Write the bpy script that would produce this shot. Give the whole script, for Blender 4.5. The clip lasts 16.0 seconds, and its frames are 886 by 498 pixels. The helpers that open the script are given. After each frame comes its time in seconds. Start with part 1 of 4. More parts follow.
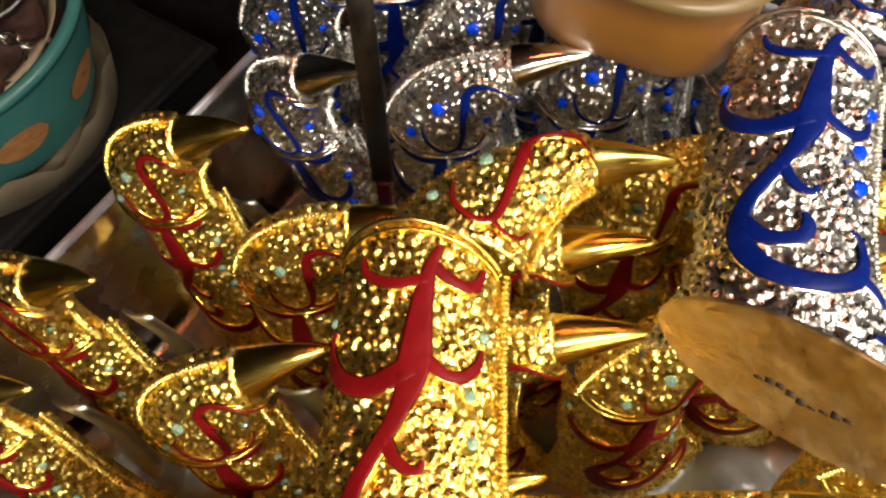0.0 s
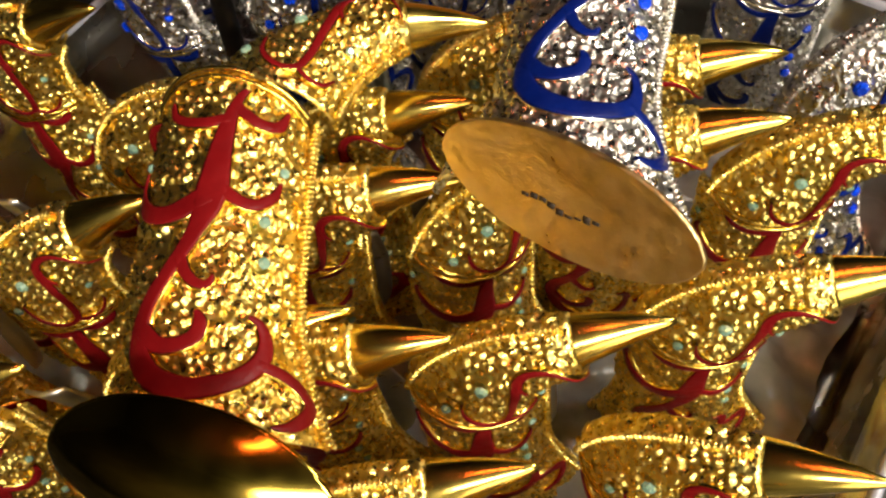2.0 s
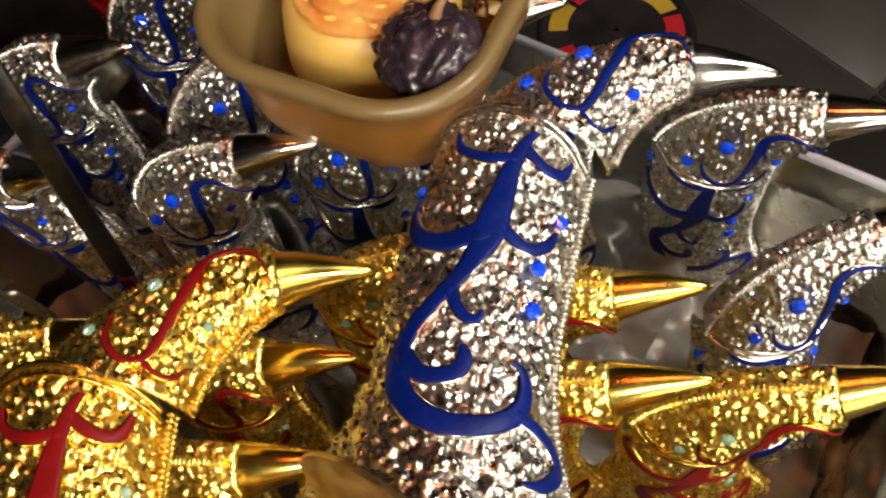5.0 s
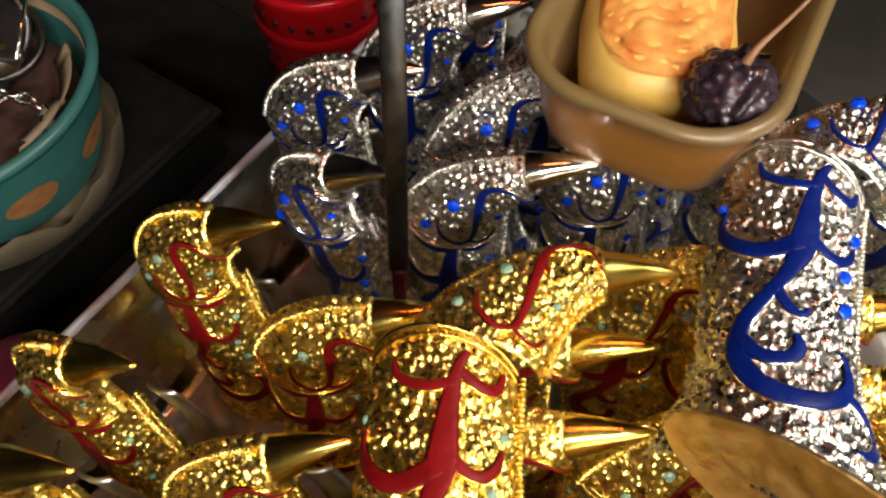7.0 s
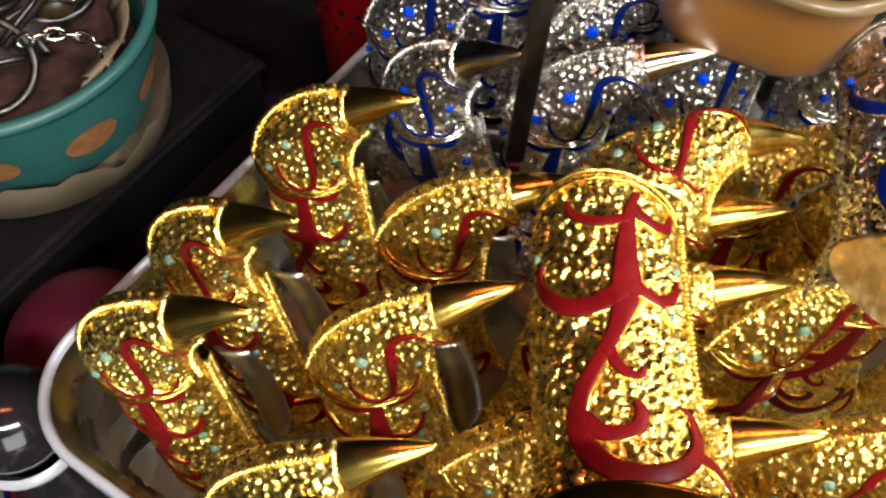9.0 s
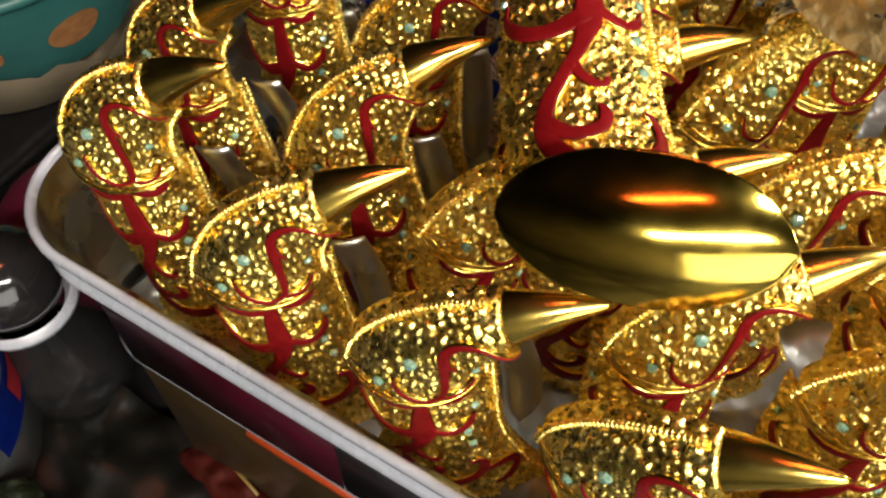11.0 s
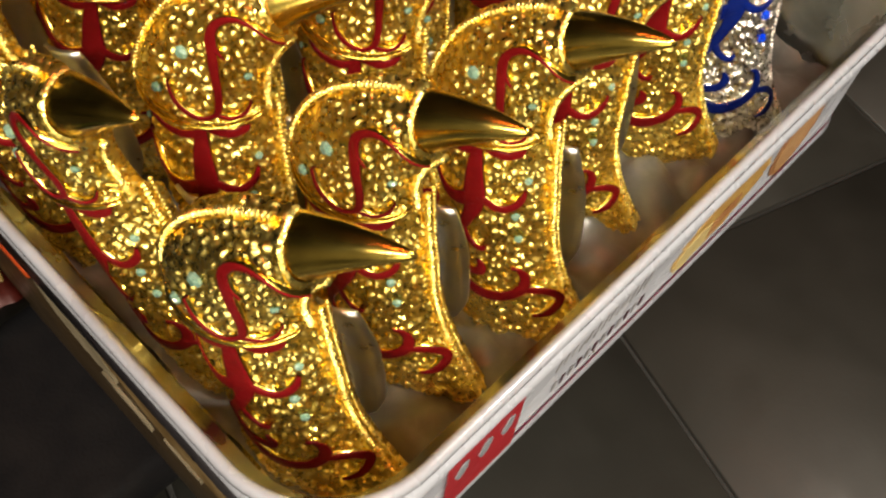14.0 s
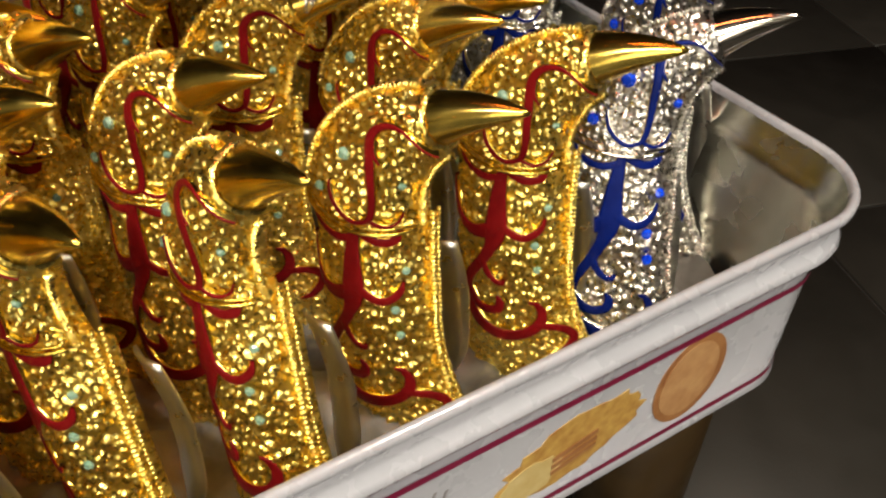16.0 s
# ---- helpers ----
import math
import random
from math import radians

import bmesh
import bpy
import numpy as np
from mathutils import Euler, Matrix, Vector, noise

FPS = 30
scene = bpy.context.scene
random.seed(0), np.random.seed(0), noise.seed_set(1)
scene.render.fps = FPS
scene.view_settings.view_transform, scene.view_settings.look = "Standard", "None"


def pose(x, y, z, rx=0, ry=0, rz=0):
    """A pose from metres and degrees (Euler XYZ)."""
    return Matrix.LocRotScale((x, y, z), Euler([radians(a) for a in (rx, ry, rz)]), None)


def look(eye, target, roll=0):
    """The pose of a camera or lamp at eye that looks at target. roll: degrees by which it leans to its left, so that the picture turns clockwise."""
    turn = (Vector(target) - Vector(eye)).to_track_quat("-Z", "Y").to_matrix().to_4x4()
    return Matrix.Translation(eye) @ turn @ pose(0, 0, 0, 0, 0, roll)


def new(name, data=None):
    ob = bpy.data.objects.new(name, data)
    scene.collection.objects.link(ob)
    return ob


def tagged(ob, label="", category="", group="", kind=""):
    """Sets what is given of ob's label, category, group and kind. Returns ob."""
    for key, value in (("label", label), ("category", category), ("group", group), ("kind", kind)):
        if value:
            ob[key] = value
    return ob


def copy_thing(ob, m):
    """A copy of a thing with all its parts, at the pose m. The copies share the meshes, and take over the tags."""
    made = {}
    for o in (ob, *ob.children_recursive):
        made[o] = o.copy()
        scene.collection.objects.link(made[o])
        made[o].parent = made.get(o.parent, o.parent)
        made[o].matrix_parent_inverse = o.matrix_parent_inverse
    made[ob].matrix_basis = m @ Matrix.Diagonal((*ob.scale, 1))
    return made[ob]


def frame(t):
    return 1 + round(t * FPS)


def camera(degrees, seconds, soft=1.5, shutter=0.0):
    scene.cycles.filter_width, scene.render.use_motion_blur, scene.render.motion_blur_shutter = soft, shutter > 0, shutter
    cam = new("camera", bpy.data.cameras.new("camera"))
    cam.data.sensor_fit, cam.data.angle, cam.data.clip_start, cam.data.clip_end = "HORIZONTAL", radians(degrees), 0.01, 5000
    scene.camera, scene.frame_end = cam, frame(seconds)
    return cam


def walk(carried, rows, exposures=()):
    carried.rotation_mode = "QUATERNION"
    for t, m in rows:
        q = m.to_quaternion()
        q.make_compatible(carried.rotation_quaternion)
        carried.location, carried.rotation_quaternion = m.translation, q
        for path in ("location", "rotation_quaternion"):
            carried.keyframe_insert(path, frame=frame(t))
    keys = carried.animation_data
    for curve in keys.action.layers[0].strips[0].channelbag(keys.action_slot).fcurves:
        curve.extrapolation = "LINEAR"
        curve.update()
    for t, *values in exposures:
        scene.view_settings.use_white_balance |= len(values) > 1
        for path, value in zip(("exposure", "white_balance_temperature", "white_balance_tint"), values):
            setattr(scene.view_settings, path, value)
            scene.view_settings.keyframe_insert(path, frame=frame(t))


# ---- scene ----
cam = camera(53.77, 16.0, soft=2.3)
PATH = [
    (0.0, (0.0272, 0.0722, 0.2388), (0.1060, 0.1365, 0.0666), -6.44),
    (0.5, (0.0120, 0.0669, 0.2396), (0.0926, 0.1306, 0.0680), -5.13),
    (1.0, (0.0039, 0.0635, 0.2375), (0.0836, 0.1275, 0.0656), -5.12),
    (1.5, (0.0061, 0.0484, 0.2362), (0.0854, 0.1115, 0.0638), -5.46),
    (2.0, (0.0224, 0.0363, 0.2330), (0.1011, 0.0972, 0.0595), -6.05),
    (2.5, (0.0443, 0.0322, 0.2357), (0.1216, 0.0945, 0.0621), -8.39),
    (3.0, (0.0603, 0.0345, 0.2333), (0.1364, 0.0976, 0.0594), -9.87),
    (3.5, (0.0742, 0.0414, 0.2304), (0.1511, 0.1008, 0.0557), -8.72),
    (6.0, (0.0581, 0.0489, 0.2491), (0.1384, 0.1105, 0.0766), -4.77),
    (6.5, (0.0314, 0.0585, 0.2532), (0.1169, 0.1219, 0.0839), -2.42),
    (7.0, (0.0248, 0.0804, 0.2545), (0.1140, 0.1435, 0.0869), -0.99),
    (7.5, (0.0195, 0.0950, 0.2481), (0.1132, 0.1568, 0.0825), 0.51),
    (8.0, (0.0102, 0.0978, 0.2452), (0.1060, 0.1568, 0.0799), 2.03),
    (8.5, (-0.0038, 0.0958, 0.2457), (0.0933, 0.1536, 0.0806), 2.92),
    (11.0, (-0.0442, 0.0712, 0.2232), (0.0516, 0.1273, 0.0569), 1.01),
    (11.5, (-0.0464, 0.0520, 0.2234), (0.0490, 0.1094, 0.0572), -0.28),
    (12.0, (-0.0431, 0.0374, 0.2154), (0.0524, 0.0942, 0.0491), 0.35),
    (12.5, (-0.0413, 0.0219, 0.2097), (0.0532, 0.0778, 0.0425), 1.16),
    (13.0, (-0.0367, 0.0017, 0.2058), (0.0555, 0.0574, 0.0373), 2.47),
    (13.5, (-0.0288, -0.0133, 0.2026), (0.0611, 0.0449, 0.0337), 5.57),
    (14.0, (-0.0168, -0.0288, 0.2003), (0.0707, 0.0428, 0.0353), 6.11),
    (14.5, (-0.0048, -0.0439, 0.1950), (0.0825, 0.0449, 0.0384), 5.77),
    (15.0, (0.0060, -0.0582, 0.1922), (0.0943, 0.0452, 0.0455), 5.11),
    (15.5, (0.0213, -0.0704, 0.1874), (0.1088, 0.0449, 0.0493), 4.43),
    (16.0, (0.0395, -0.0721, 0.1805), (0.1266, 0.0547, 0.0528), 2.53),
]
walk(cam, [(t, look(eye, target, roll)) for t, eye, target, roll in PATH],
     exposures=[(0.0, 0.26, 6300, 11), (1.5, 0.08, 6400, 11), (3.0, -0.12, 6500, 11), (6.0, 0.0, 6400, 11), (7.0, 0.12, 6150, 11), (7.5, 0.36, 5950, 11), (8.0, 0.52, 5800, 10), (8.5, 0.50, 5750, 10), (11.0, 0.18, 6050, 10), (12.0, 0.03, 6000, 10), (13.5, 0.08, 6250, 10), (14.2, 0.02, 6750, 11), (15.0, -0.08, 6750, 12), (16.0, -0.12, 6700, 11)])

# world: night market stall, dim surroundings
world = bpy.data.worlds.new("night")
scene.world = world
world.use_nodes = True
world.node_tree.nodes["Background"].inputs[0].default_value = (0.55, 0.6, 0.7, 1)
world.node_tree.nodes["Background"].inputs[1].default_value = 0.03


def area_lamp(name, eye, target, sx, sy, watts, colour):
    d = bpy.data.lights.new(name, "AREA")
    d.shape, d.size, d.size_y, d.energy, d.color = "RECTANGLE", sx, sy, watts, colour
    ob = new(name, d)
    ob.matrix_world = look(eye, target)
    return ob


# unseen lamps, added to give the metal its highlights and red streaks
area_lamp("unseen_right_lamp", (0.38, -0.40, 0.80), (0.1, 0.1, 0.08), 0.12, 0.12, 5.2, (1.0, 0.92, 0.78))
area_lamp("unseen_left_lamp", (-0.45, -0.50, 0.84), (0.1, 0.1, 0.08), 0.9, 0.10, 15, (1.0, 0.92, 0.78))
area_lamp("unseen_front_panel", (-0.95, -1.80, 0.40), (0.1, 0.1, 0.08), 2.2, 1.25, 31, (1.0, 0.93, 0.80))
area_lamp("unseen_red_lamp", (-0.05, -0.05, 1.5), (0.1, 0.1, 0.08), 0.7, 0.06, 3.2, (1.0, 0.22, 0.07))

# ---------------------------------------------------------------- materials


def nodes_of(name):
    m = bpy.data.materials.new(name)
    m.use_nodes = True
    nt = m.node_tree
    return m, nt, nt.nodes["Principled BSDF"]


def add(nt, kind, **kw):
    n = nt.nodes.new(kind)
    for k, v in kw.items():
        n.inputs[k].default_value = v
    return n


def ramp(nt, src, stops):
    r = nt.nodes.new("ShaderNodeValToRGB")
    els = r.color_ramp.elements
    while len(els) < len(stops):
        els.new(0.5)
    for e, (p, c) in zip(els, stops):
        e.position, e.color = p, (*c, 1)
    nt.links.new(src, r.inputs[0])
    return r.outputs[0]


def surface(name, c1, c2, scale=80.0, metal=0.0, rough=(0.3, 0.5), bump=0.0, bump_scale=400.0, coat=0.0, random=0.0, grains=False, shine=0.5):
    """Two-tone noise colour with roughness variation and a fine bump."""
    m, nt, p = nodes_of(name)
    tc = nt.nodes.new("ShaderNodeTexCoord")
    n1 = add(nt, "ShaderNodeTexNoise", Scale=scale, Detail=5.0)
    nt.links.new(tc.outputs["Object"], n1.inputs["Vector"])
    col = ramp(nt, n1.outputs["Fac"], [(0.3, c1), (0.7, c2)])
    if random:
        info = nt.nodes.new("ShaderNodeObjectInfo")
        hsv = nt.nodes.new("ShaderNodeHueSaturation")
        mr = nt.nodes.new("ShaderNodeMapRange")
        mr.inputs[3].default_value, mr.inputs[4].default_value = 1 - random, 1 + random
        nt.links.new(info.outputs["Random"], mr.inputs[0])
        nt.links.new(mr.outputs[0], hsv.inputs["Value"])
        nt.links.new(col, hsv.inputs["Color"])
        col = hsv.outputs[0]
    nt.links.new(col, p.inputs["Base Color"])
    n2 = add(nt, "ShaderNodeTexNoise", Scale=scale * 2.7, Detail=4.0)
    nt.links.new(tc.outputs["Object"], n2.inputs["Vector"])
    mr = nt.nodes.new("ShaderNodeMapRange")
    mr.inputs[1].default_value, mr.inputs[2].default_value = 0.3, 0.7
    mr.inputs[3].default_value, mr.inputs[4].default_value = rough
    nt.links.new(n2.outputs["Fac"], mr.inputs[0])
    nt.links.new(mr.outputs[0], p.inputs["Roughness"])
    p.inputs["Metallic"].default_value = metal
    p.inputs["Coat Weight"].default_value = coat
    p.inputs["Specular IOR Level"].default_value = shine
    if grains:
        vo = add(nt, "ShaderNodeTexVoronoi", Scale=1000.0, Randomness=0.8)
        nt.links.new(tc.outputs["Object"], vo.inputs["Vector"])
        b = add(nt, "ShaderNodeBump", Strength=0.25, Distance=0.0005)
        b.invert = True
        nt.links.new(vo.outputs["Distance"], b.inputs["Height"])
        nt.links.new(b.outputs[0], p.inputs["Normal"])
    elif bump:
        n3 = add(nt, "ShaderNodeTexNoise", Scale=bump_scale, Detail=3.0)
        nt.links.new(tc.outputs["Object"], n3.inputs["Vector"])
        b = add(nt, "ShaderNodeBump", Strength=bump, Distance=0.0006)
        nt.links.new(n3.outputs["Fac"], b.inputs["Height"])
        nt.links.new(b.outputs[0], p.inputs["Normal"])
    return m


GOLD = surface("gold_plate", (0.92, 0.65, 0.125), (1.0, 0.80, 0.24), 300, 1.0, (0.20, 0.37), 0.3, 1100, grains=True)
GOLD_SMOOTH = surface("gold_polished", (0.86, 0.60, 0.09), (0.94, 0.70, 0.16), 60, 1.0, (0.14, 0.25), 0.05, 300)
SILVER = surface("silver_plate", (0.54, 0.515, 0.475), (0.80, 0.77, 0.71), 300, 1.0, (0.20, 0.37), 0.3, 1100, grains=True)
SILVER_SMOOTH = surface("silver_polished", (0.8, 0.76, 0.68), (0.92, 0.88, 0.8), 60, 1.0, (0.10, 0.19), 0.05, 300)
RED_ENAMEL = surface("red_enamel", (0.13, 0.003, 0.004), (0.21, 0.006, 0.007), 150, 0.0, (0.35, 0.5), 0.15, 700, shine=0.14)
BLUE_ENAMEL = surface("blue_enamel", (0.001, 0.007, 0.10), (0.002, 0.014, 0.16), 150, 0.0, (0.35, 0.5), 0.15, 700, shine=0.2)
BLUE_GEM = surface("blue_gem", (0.0, 0.03, 0.6), (0.01, 0.09, 0.9), 400, 0.0, (0.03, 0.08), coat=1.0)
AQUA_GEM = surface("aqua_gem", (0.17, 0.32, 0.22), (0.28, 0.42, 0.32), 400, 0.0, (0.03, 0.08), coat=1.0)
WHITE_PAINT = surface("white_lacquer", (0.36, 0.37, 0.41), (0.43, 0.44, 0.485), 40, 0.0, (0.2, 0.34), 0.15, 300, coat=0.7, shine=0.8)
TIN_METAL = surface("bare_tin", (0.55, 0.55, 0.50), (0.80, 0.80, 0.73), 25, 1.0, (0.18, 0.34), 1.0, 60)
WINE_PRINT = surface("wine_print", (0.13, 0.006, 0.03), (0.18, 0.01, 0.042), 60, 0.0, (0.3, 0.45), shine=0.25)
# polished gold, darkened to mute the lamps that the plate mirrors
PLATE_GOLD = surface("darkened_gold", (0.62, 0.43, 0.055), (0.78, 0.56, 0.10), 50, 1.0, (0.09, 0.17), 0.03, 160)
BAND_METAL = surface("grey_strap_metal", (0.62, 0.61, 0.58), (0.78, 0.77, 0.73), 60, 1.0, (0.26, 0.40), 0.1, 300)
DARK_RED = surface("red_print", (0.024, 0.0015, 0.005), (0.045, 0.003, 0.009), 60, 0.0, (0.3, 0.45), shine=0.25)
# dark grey mauve that stands in for white lacquer in shade
SHADED_WHITE = surface("shaded_white", (0.035, 0.03, 0.034), (0.06, 0.052, 0.058), 60, 0.0, (0.25, 0.4), shine=0.4)
OCHRE_CARD = surface("ochre_card", (0.10, 0.055, 0.012), (0.23, 0.15, 0.06), 90, 0.0, (0.4, 0.6), 0.2, 300)
PALE_CARD = surface("pale_card", (0.15, 0.12, 0.07), (0.26, 0.21, 0.13), 120, 0.0, (0.5, 0.7), 0.2, 300)
YELLOW_PRINT = surface("yellow_print", (0.30, 0.20, 0.02), (0.40, 0.27, 0.03), 60, 0.0, (0.3, 0.5))
TILE = surface("grey_tile", (0.027, 0.026, 0.022), (0.039, 0.037, 0.031), 9, 0.0, (0.42, 0.62), 0.15, 200, random=0.08)
GROUT = surface("dark_grout", (0.02, 0.02, 0.018), (0.04, 0.038, 0.035), 50, 0.0, (0.7, 0.9))

COOKIE = surface("printed_brown", (0.22, 0.09, 0.03), (0.34, 0.16, 0.06), 250, 0.0, (0.3, 0.45))
COOKIE_LIGHT = surface("printed_tan", (0.34, 0.17, 0.07), (0.46, 0.27, 0.12), 250, 0.0, (0.3, 0.45))
PASTRY = surface("printed_yellow", (0.30, 0.14, 0.03), (0.52, 0.34, 0.09), 330, 0.0, (0.3, 0.45))
CREAM_PRINT = surface("printed_cream", (0.45, 0.33, 0.12), (0.55, 0.44, 0.2), 250, 0.0, (0.3, 0.45))
INK = surface("grey_ink", (0.16, 0.15, 0.15), (0.25, 0.24, 0.24), 200, 0.0, (0.4, 0.5))
BRIGHT_RED = surface("bright_red_print", (0.28, 0.008, 0.015), (0.36, 0.015, 0.022), 80, 0.0, (0.3, 0.45))
BRASS_SATIN = surface("satin_brass", (0.66, 0.47, 0.19), (0.92, 0.70, 0.34), 110, 1.0, (0.26, 0.5), 0.6, 420)
DARK_MARK = surface("stamped_dark", (0.02, 0.012, 0.005), (0.05, 0.03, 0.012), 300, 0.0, (0.6, 0.8))
PASTRY_CRUST = surface("baked_crust", (0.70, 0.40, 0.10), (0.46, 0.12, 0.014), 120, 0.0, (0.6, 0.8), 0.4, 350, shine=0.25)
PASTRY_BODY = surface("yellow_pastry", (0.62, 0.40, 0.07), (0.72, 0.46, 0.12), 70, 0.0, (0.4, 0.6), 0.3, 300)
BROWN_HEAP = surface("brown_heap", (0.022, 0.010, 0.008), (0.07, 0.035, 0.028), 70, 0.0, (0.3, 0.6), 0.6, 160)
PLUM = surface("plum_skin", (0.012, 0.008, 0.012), (0.045, 0.028, 0.04), 200, 0.0, (0.18, 0.42), 0.4, 500, coat=0.3)
STALK = surface("plum_stalk", (0.2, 0.10, 0.04), (0.3, 0.16, 0.08), 200, 0.0, (0.4, 0.6))
DARK_METAL = surface("dark_metal", (0.07, 0.07, 0.07), (0.13, 0.125, 0.12), 150, 1.0, (0.3, 0.45))
DARK_CLOTH = surface("dark_cloth", (0.004, 0.004, 0.005), (0.010, 0.009, 0.009), 60, 0.0, (0.7, 0.9), 0.4, 900, shine=0.1)
CRATE_BLACK = surface("crate_black", (0.0015, 0.0015, 0.0015), (0.004, 0.0035, 0.003), 60, 0.0, (0.6, 0.85), 0.3, 300, shine=0.15)
BROWN_LACQUER = surface("brown_lacquer", (0.026, 0.015, 0.005), (0.05, 0.029, 0.009), 30, 0.0, (0.3, 0.5), 0.1, 200)
YELLOW_EDGE = surface("yellow_edge", (0.16, 0.10, 0.02), (0.22, 0.14, 0.035), 80, 0.0, (0.35, 0.5))
CREAM = surface("cream_print", (0.16, 0.125, 0.075), (0.25, 0.195, 0.125), 40, 0.0, (0.4, 0.6), 0.1, 300)
TEAL = surface("teal_print", (0.020, 0.090, 0.080), (0.035, 0.125, 0.112), 30, 0.0, (0.35, 0.55), 0.1, 300)
DARK_FILL = surface("dark_trinket", (0.012, 0.009, 0.008), (0.05, 0.035, 0.028), 90, 0.2, (0.3, 0.6), 0.4, 300)
RED_CONTENT = surface("red_heap", (0.12, 0.004, 0.008), (0.24, 0.008, 0.014), 120, 0.0, (0.3, 0.5), 0.5, 300)
MAGENTA = surface("magenta_rubber", (0.07, 0.005, 0.018), (0.12, 0.009, 0.03), 40, 0.0, (0.4, 0.6), 0.1, 300)
BLACK_GLOSS = surface("black_gloss", (0.008, 0.008, 0.008), (0.02, 0.018, 0.018), 60, 0.0, (0.08, 0.2), 0.05, 200, coat=0.5)
ORANGE_FOIL = surface("orange_foil", (0.30, 0.035, 0.006), (0.42, 0.06, 0.01), 60, 0.0, (0.3, 0.5), 0.2, 200)
RED_FOIL = surface("red_foil", (0.05, 0.005, 0.003), (0.08, 0.011, 0.006), 30, 0.2, (0.3, 0.5), 0.3, 200)
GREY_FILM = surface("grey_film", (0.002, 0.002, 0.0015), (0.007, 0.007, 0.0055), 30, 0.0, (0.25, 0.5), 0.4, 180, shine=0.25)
LINER_FILM = surface("liner_film", (0.13, 0.135, 0.125), (0.30, 0.30, 0.275), 60, 0.15, (0.30, 0.46), 0.3, 260, coat=0.15)
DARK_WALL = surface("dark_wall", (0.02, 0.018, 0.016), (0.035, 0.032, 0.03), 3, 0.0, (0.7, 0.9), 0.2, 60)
# paler than DARK_WALL, so that it bounces lamp light back
BOUNCE_WALL = surface("bounce_wall", (0.22, 0.20, 0.16), (0.32, 0.29, 0.23), 3, 0.0, (0.7, 0.9), 0.2, 60)


def translucent(name, colour, weight, rough):
    m = surface(name, tuple(c * 0.8 for c in colour), colour, 40, 0.0, rough, 0.05, 200, coat=0.3)
    m.node_tree.nodes["Principled BSDF"].inputs["Transmission Weight"].default_value = weight
    return m


AMBER_PLASTIC = translucent("amber_plastic", (0.40, 0.17, 0.030), 0.25, (0.3, 0.45))
OLIVE_PLASTIC = translucent("olive_plastic", (0.20, 0.135, 0.05), 0.1, (0.3, 0.45))
RED_PLASTIC = translucent("red_plastic", (0.6, 0.007, 0.012), 0.4, (0.1, 0.2))
CLEAR_PLASTIC = translucent("clear_plastic", (0.85, 0.87, 0.88), 0.92, (0.05, 0.12))
BOTTLE_GLASS = translucent("bottle_glass", (0.05, 0.07, 0.03), 0.8, (0.03, 0.08))

# ---------------------------------------------------------------- mesh helpers


def part(name, bm, material, parent, label=""):
    me = bpy.data.meshes.new(name)
    bmesh.ops.recalc_face_normals(bm, faces=bm.faces)
    bm.to_mesh(me)
    bm.free()
    for poly in me.polygons:
        poly.use_smooth = True
    me.materials.append(material)
    ob = new(name, me)
    ob.parent = parent
    if label:
        ob["label"] = label
    return ob


def flat(ob):
    for poly in ob.data.polygons:
        poly.use_smooth = False
    return ob


def grid_faces(bm, rows, close=False):
    """Quads over a list of rows of vertices."""
    for a, b in zip(rows, rows[1:]):
        n = len(a)
        for i in range(n if close else n - 1):
            j = (i + 1) % n
            bm.faces.new((a[i], a[j], b[j], b[i]))


def tube(bm, pts, radius, sides=8, caps=True):
    """A round bar along points; radius: a number or a function of 0..1."""
    rows = []
    n = len(pts)
    pts = [Vector(p) for p in pts]
    up = Vector((0.3, 0.1, 0.9))
    for i, p in enumerate(pts):
        t = (pts[min(i + 1, n - 1)] - pts[max(i - 1, 0)]).normalized()
        a = t.cross(up)
        if a.length < 1e-4:
            a = t.cross(Vector((1, 0, 0)))
        a.normalize()
        up = a.cross(t)
        r = radius(i / (n - 1)) if callable(radius) else radius
        rows.append([bm.verts.new(p + (a * math.cos(k) + up * math.sin(k)) * r) for k in (2 * math.pi * j / sides for j in range(sides))])
    grid_faces(bm, rows, True)
    if caps:
        bm.faces.new(rows[0][::-1])
        bm.faces.new(rows[-1])
    return bm


def catmull(pts, steps=6):
    pts = [Vector(p) for p in pts]
    out = []
    for i in range(len(pts) - 1):
        p0, p1, p2, p3 = pts[max(i - 1, 0)], pts[i], pts[i + 1], pts[min(i + 2, len(pts) - 1)]
        for k in range(steps):
            t = k / steps
            out.append(0.5 * ((2 * p1) + (p2 - p0) * t + (2 * p0 - 5 * p1 + 4 * p2 - p3) * t * t + (3 * p1 - p0 - 3 * p2 + p3) * t ** 3))
    out.append(pts[-1])
    return out


def box_bm(sx, sy, sz, centre=(0, 0, 0), bevel=0.0, segments=2):
    bm = bmesh.new()
    bmesh.ops.create_cube(bm, size=1, matrix=Matrix.Translation(centre) @ Matrix.Diagonal((sx, sy, sz, 1)))
    if bevel:
        bmesh.ops.bevel(bm, geom=list(bm.edges), offset=bevel, segments=segments, affect="EDGES", profile=0.5)
    return bm


def lathe(bm, profile, sides=40):
    rows = []
    for r, z in profile:
        rows.append([bm.verts.new((r * math.cos(2 * math.pi * k / sides), r * math.sin(2 * math.pi * k / sides), z)) for k in range(sides)])
    grid_faces(bm, rows, True)
    return bm


def thing(name, m, label, category, group="", kind=""):
    ob = new(name)
    ob.empty_display_size = 0.01
    ob.matrix_world = m
    return tagged(ob, label, category, group, kind)


